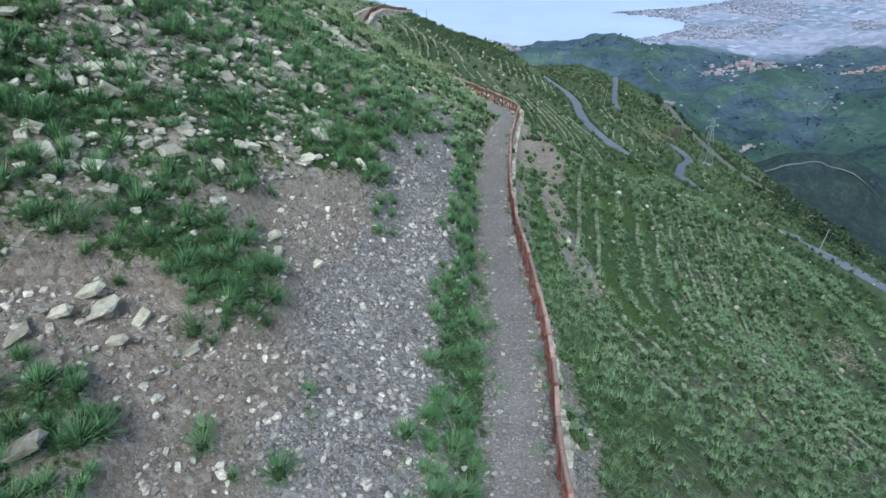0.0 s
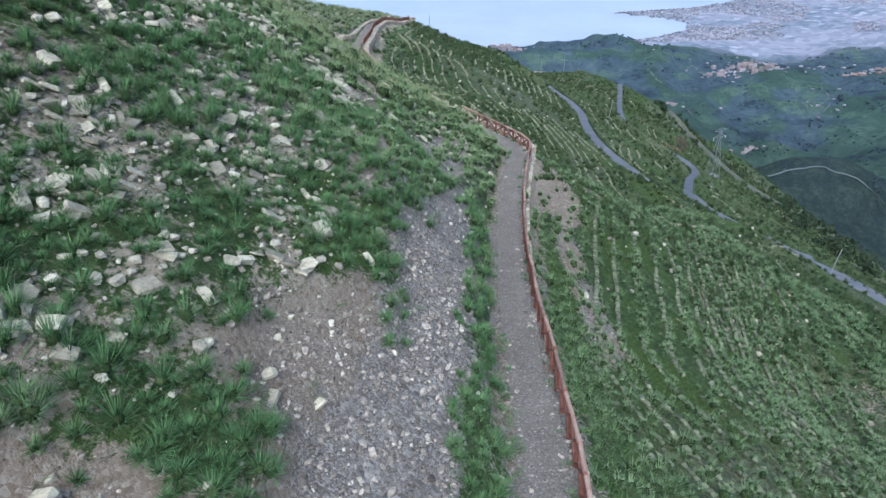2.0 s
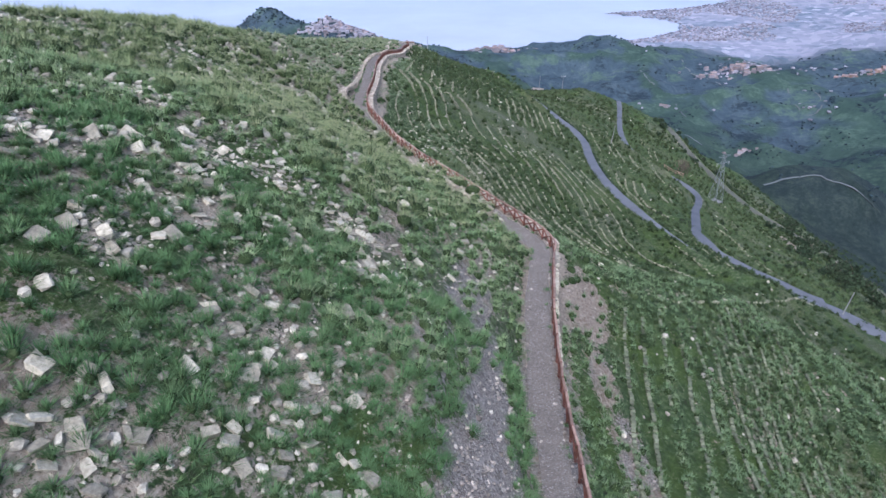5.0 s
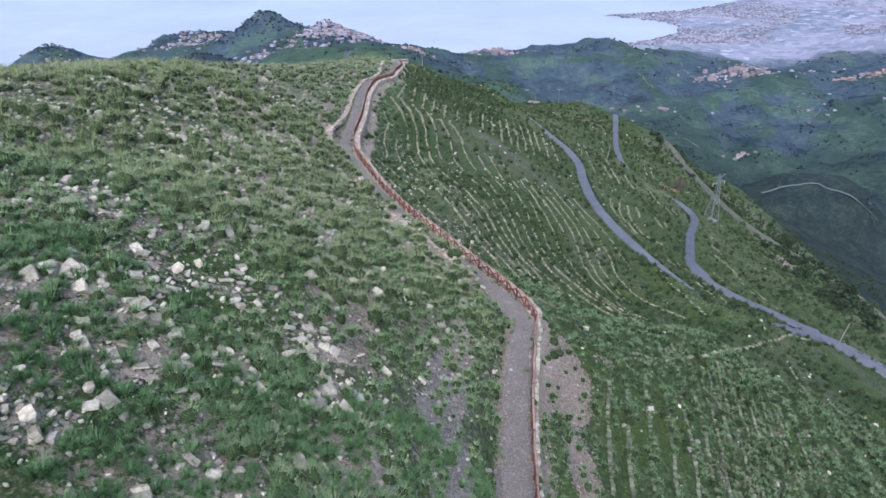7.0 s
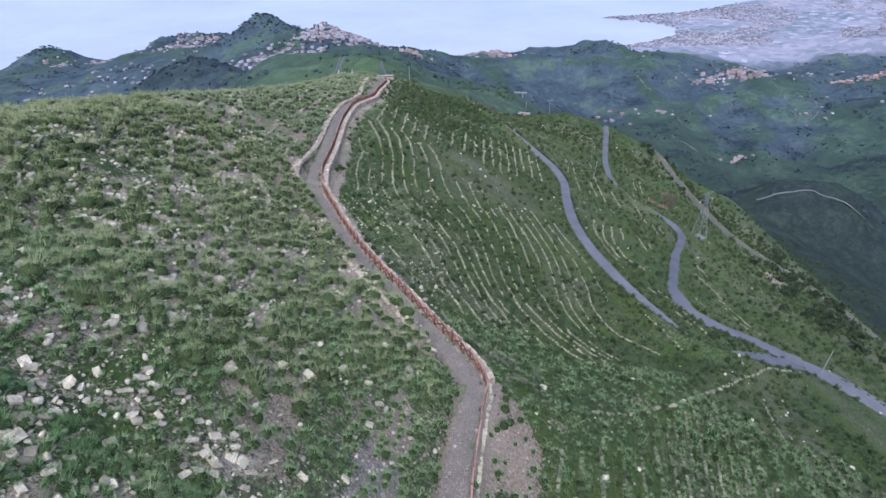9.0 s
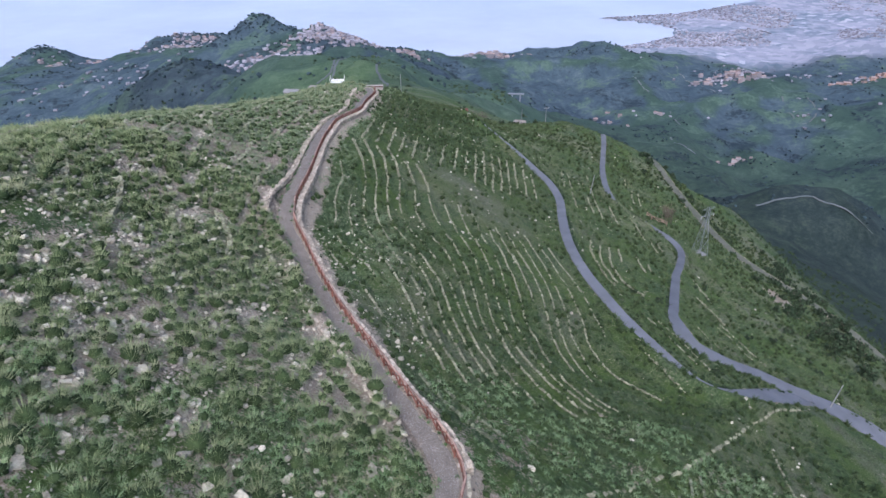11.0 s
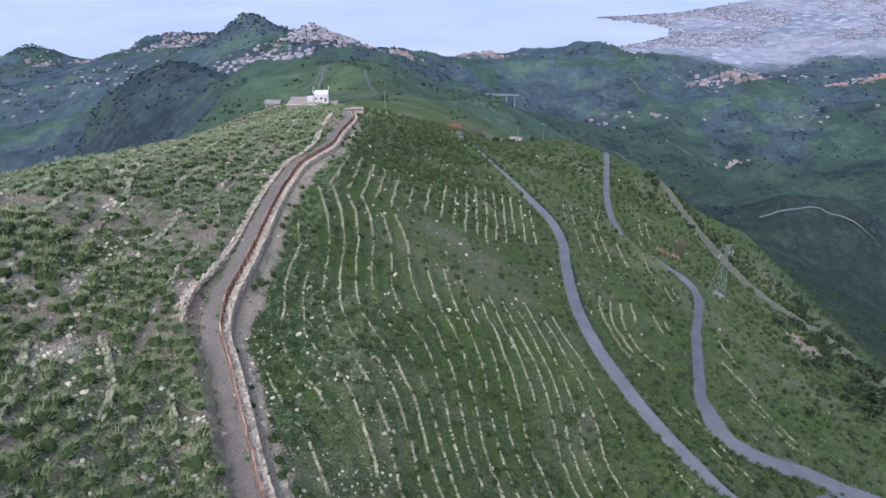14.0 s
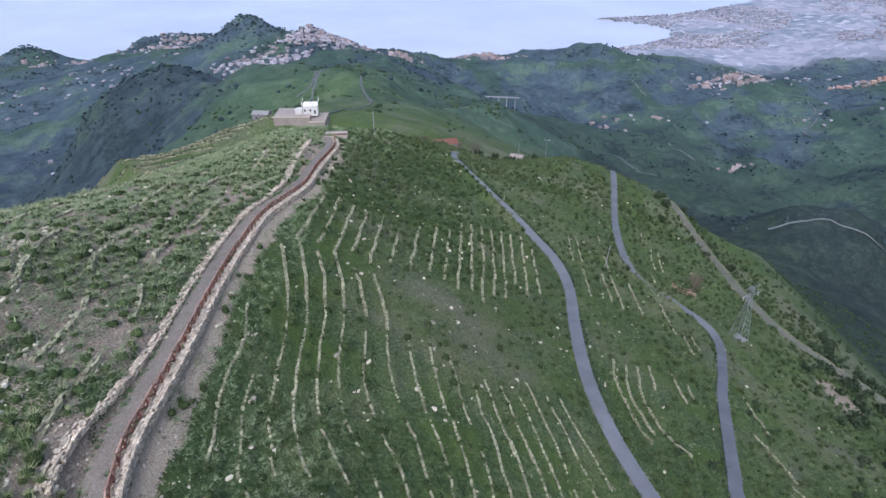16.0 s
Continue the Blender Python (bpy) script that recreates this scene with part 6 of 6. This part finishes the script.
def house_forms(plaster):
    out = []
    for k in range(6):
        r = random.Random(900 + k)
        a, b, c = r.uniform(8, 14), r.uniform(7, 11), r.uniform(5, 10)
        body = boxes_mesh("walls", [((0, 0, c / 2 - 2), (a, b, c + 4), 0), ((a * 0.45, b * 0.1, c * 0.3 - 2), (a * 0.6, b * 0.7, c * 0.6 + 4), 0)], plaster)
        bm = bmesh.new()
        pts = [bm.verts.new(p) for p in ((-a / 2 - 0.3, -b / 2 - 0.3, c), (a / 2 + 0.3, -b / 2 - 0.3, c), (a / 2 + 0.3, b / 2 + 0.3, c), (-a / 2 - 0.3, b / 2 + 0.3, c), (-a / 2, 0, c + 1.8), (a / 2, 0, c + 1.8))]
        for f in ((0, 1, 5, 4), (3, 4, 5, 2), (0, 4, 3), (1, 2, 5), (0, 3, 2, 1)):
            bm.faces.new([pts[i] for i in f])
        roof = bpy.data.meshes.new("roof")
        bm.to_mesh(roof)
        bm.free()
        roof.materials.append(MAT_TILE)
        out.append((body, roof))
    return out


FORMS, OCHRE_FORMS = house_forms(MAT_HOUSE), house_forms(MAT_OCHRE)


def town(cx, cy, rx, ry, count, group, seed, grow=1.0, forms=FORMS, label="small pale plastered house with a clay-tiled roof"):
    r = np.random.RandomState(seed)
    px, py = cx + r.normal(0, rx * 0.5, count), cy + r.normal(0, ry * 0.5, count)
    pz = ground(px, py)
    for k in range(count):
        if pz[k] < SEA + 2:
            continue
        body, roof = forms[r.randint(6)]
        thing = tagged(new("town_house", body), label, "house", group)
        s = grow * r.uniform(0.8, 1.25)
        thing.matrix_basis = pose(px[k], py[k], pz[k], 0, 0, r.uniform(-40, 40)) @ Matrix.Diagonal((s, s, s, 1))
        part("roof", roof, None, thing)


town(-270, 1720, 125, 55, 90, "houses of the hill town", 1, 0.5)
town(-390, 1640, 140, 60, 38, "houses of the hill town", 2, 0.5)
town(-860, 2430, 200, 110, 46, "houses of the town under the crag", 3, 0.9)
town(-1350, 2560, 300, 80, 14, "houses of the town under the crag", 4, 1.2)
town(-100, 2160, 70, 40, 12, "houses behind the ridge", 5, 1.1)
town(170, 2520, 130, 70, 22, "houses of the coast town", 6, 1.3)
town(1010, 2230, 110, 60, 28, "houses of the valley village", 7, 1.2)
town(1430, 2190, 70, 40, 12, "houses on the spur", 8, 1.3, OCHRE_FORMS, "ochre plastered house with a clay-tiled roof")
town(480, 1900, 200, 60, 16, "scattered valley houses", 9, 0.9)
town(760, 1560, 60, 40, 7, "scattered valley houses", 10, 0.8)


def distant_town():
    """The built-up coastal plain, too far off to tell its houses apart."""
    r = np.random.RandomState(77)
    n = 8000
    y = 3060 + 1740 * r.uniform(0, 1, n) ** 1.2
    x = np.interp(y, COAST[:, 0], COAST[:, 1]) + 20 + np.abs(r.normal(0, 1100, n))
    keep = (fbm(x, y, 350, 3, 19) > -0.12) & (x < 4200)
    x, y = x[keep], y[keep]
    # further houses among those of the towns and up the valleys
    for cx, cy, rx, ry, k in ((-280, 1720, 110, 50, 230), (-400, 1600, 130, 60, 150), (-850, 2420, 210, 120, 330), (-1350, 2570, 330, 90, 150), (-560, 1330, 200, 120, 40), (-1000, 1900, 300, 200, 60), (170, 2530, 150, 80, 120), (1010, 2240, 130, 70, 110), (1430, 2190, 80, 45, 30), (1300, 2300, 500, 160, 40), (520, 1900, 260, 40, 14), (1130, 1890, 120, 90, 12)):
        x, y = np.r_[x, cx + r.normal(0, rx * 0.5, k)], np.r_[y, cy + r.normal(0, ry * 0.5, k)]
    z = ground(x, y)
    n = len(x)
    half_size = np.column_stack([r.uniform(2.5, 6, n), r.uniform(2.5, 5, n), r.uniform(1.5, 3.2, n)])
    cube = np.array([(i, j, k) for i in (-1, 1) for j in (-1, 1) for k in (-1, 1)], float)
    quads = np.array([(0, 1, 3, 2), (4, 6, 7, 5), (0, 4, 5, 1), (2, 3, 7, 6), (1, 5, 7, 3)])
    a = r.uniform(0, 3.14, n)
    v = cube[None] * half_size[:, None]
    c, s = np.cos(a)[:, None], np.sin(a)[:, None]
    v = np.stack([v[..., 0] * c - v[..., 1] * s, v[..., 0] * s + v[..., 1] * c, v[..., 2]], -1) + np.column_stack([x, y, z + half_size[:, 2] * 0.6])[:, None]
    # house tone greyed to mauve, as through haze
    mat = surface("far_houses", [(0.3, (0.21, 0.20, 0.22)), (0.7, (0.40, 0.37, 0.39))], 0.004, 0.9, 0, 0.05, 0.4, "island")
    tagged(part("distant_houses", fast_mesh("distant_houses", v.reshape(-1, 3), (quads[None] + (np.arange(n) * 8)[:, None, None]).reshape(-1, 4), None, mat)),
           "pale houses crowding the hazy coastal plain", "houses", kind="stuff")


distant_town()


MAT_VIADUCT = surface("grey_concrete", [(0.3, (0.22, 0.23, 0.25)), (0.7, (0.30, 0.31, 0.33))], 0.02, 0.9, 0, 0.3, 0.2)


LANES = [[(434, 1483), (460, 1470), (510, 1418)], [(612, 1644), (632, 1556), (646, 1540)], [(702, 1922), (696, 1848), (705, 1794)],
         [(1080, 2007), (1059, 1879), (1091, 1838), (1138, 1901), (1150, 1985)], [(663, 2241), (658, 2088), (662, 2033)], [(866, 2443), (869, 2321), (873, 2241), (918, 2128)],
         [(-58, 445), (-56, 497), (-48, 530), (-41, 558), (-46, 590), (-57, 636), (-62, 690)], [(-77, 470), (-92, 560), (-104, 679), (-100, 730)], [(-119, 651), (-107, 675), (-113, 745)], [(316, 599), (343, 601), (364, 599), (384, 585), (400, 573), (421, 570)]]
MAT_LANE = surface("pale_lane", [(0.3, (0.10, 0.11, 0.11)), (0.7, (0.15, 0.16, 0.155))], 0.02, 0.95, 0, 0.2, 0.2)
for way in LANES:
    p = line_points(way, 6.0)
    wide_lane = 0.6 + 0.0007 * np.hypot(p[:, 0], p[:, 1])
    ribbon("lane", p, ground(p[:, 0], p[:, 1]) + 0.25, wide_lane, MAT_LANE, 0.3, "pale country lane winding over the far hills", "lane", 0.3)


def hill_scrub():
    """Loose scrub and hedge lines over the green hills between the ridge and the town."""
    r = np.random.RandomState(53)
    n = 5200
    y = r.uniform(440, 1300, n)
    x = -60 + r.normal(0, 1, n) * (60 + 0.22 * (y - 400))
    want = smooth(-0.05, 0.35, fbm(x, y, 60, 4, 59)) + 0.5 * (np.abs(fbm(x, y, 90, 3, 58)) < 0.03)
    keep = r.uniform(0, 1, n) < want
    x, y = x[keep], y[keep]
    n = len(x)
    s = r.uniform(0.8, 2.2, n) * (0.8 + y / 2500)
    v, t = heap(stone_forms(10, 0.9, 18), np.column_stack([x, y, ground(x, y) + s * 0.3]), s[:, None] * r.uniform(0.7, 1.2, (n, 3)) * (1, 1, 0.75), r.uniform(0, 6.3, n), r.uniform(-0.4, 0.4, n))
    tagged(part("hill_scrub", fast_mesh("hill_scrub", v, None, t, MAT_LEAF)), "dark scrub and hedges over the green hills", "scrub", kind="stuff")


hill_scrub()


def viaduct():
    thing = tagged(new("viaduct"), "pale concrete road viaduct across the valley", "bridge")
    gx, gy = 186.0, 1900.0
    h = float(ground(np.array([gx]), np.array([gy]))[0])
    thing.matrix_basis = pose(gx, gy, h, 0, 0, -8)
    part("deck", boxes_mesh("deck", [((0, 0, 22), (120, 9, 2.2), 0)], MAT_VIADUCT), None, thing)
    for k in range(5):
        part("pier", boxes_mesh("pier", [((-48 + 24 * k, 0, 2), (3.2, 5, 38), 0)], MAT_VIADUCT, 0.2), None, thing)


viaduct()


def far_woods():
    r = np.random.RandomState(31)
    n = 34000
    y = 420 + 2250 * r.uniform(0, 1, n) ** 0.8
    x = r.uniform(-0.85, 0.85, n) * y
    patch = fbm(x, y, 260, 4, 57) + 0.25 * np.exp(-((x + 0.45 * y) / (0.25 * y)) ** 2)
    keep = (patch > 0.0) & (np.abs(fbm(x, y, 150, 4, 27)) > 0.13) & (fbm(x, y, 40, 3, 29) > 0.1)
    x, y = x[keep], y[keep]
    # thick trees on the crags round the hill town
    for cx, cy, rx, ry, k in ((-500, 1880, 150, 110, 420), (-310, 1710, 150, 60, 220), (-860, 2430, 220, 110, 220), (-900, 2570, 220, 90, 300), (-1660, 2690, 130, 90, 160), (-110, 2210, 150, 70, 160), (430, 2500, 260, 70, 240), (-440, 1050, 160, 130, 500)):
        x, y = np.r_[x, cx + r.normal(0, rx * 0.5, k)], np.r_[y, cy + r.normal(0, ry * 0.5, k)]
    z = ground(x, y)
    keep = z > SEA + 3
    x, y, z = x[keep], y[keep], z[keep]
    n = len(x)
    s = r.uniform(0.9, 2.6, n) * (0.8 + y / 3200)
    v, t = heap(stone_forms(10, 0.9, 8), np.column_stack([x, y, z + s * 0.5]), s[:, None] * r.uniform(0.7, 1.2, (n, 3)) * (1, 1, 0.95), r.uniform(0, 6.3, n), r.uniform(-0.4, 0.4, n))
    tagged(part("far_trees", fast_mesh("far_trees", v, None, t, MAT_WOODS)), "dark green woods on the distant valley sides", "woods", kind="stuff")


far_woods()
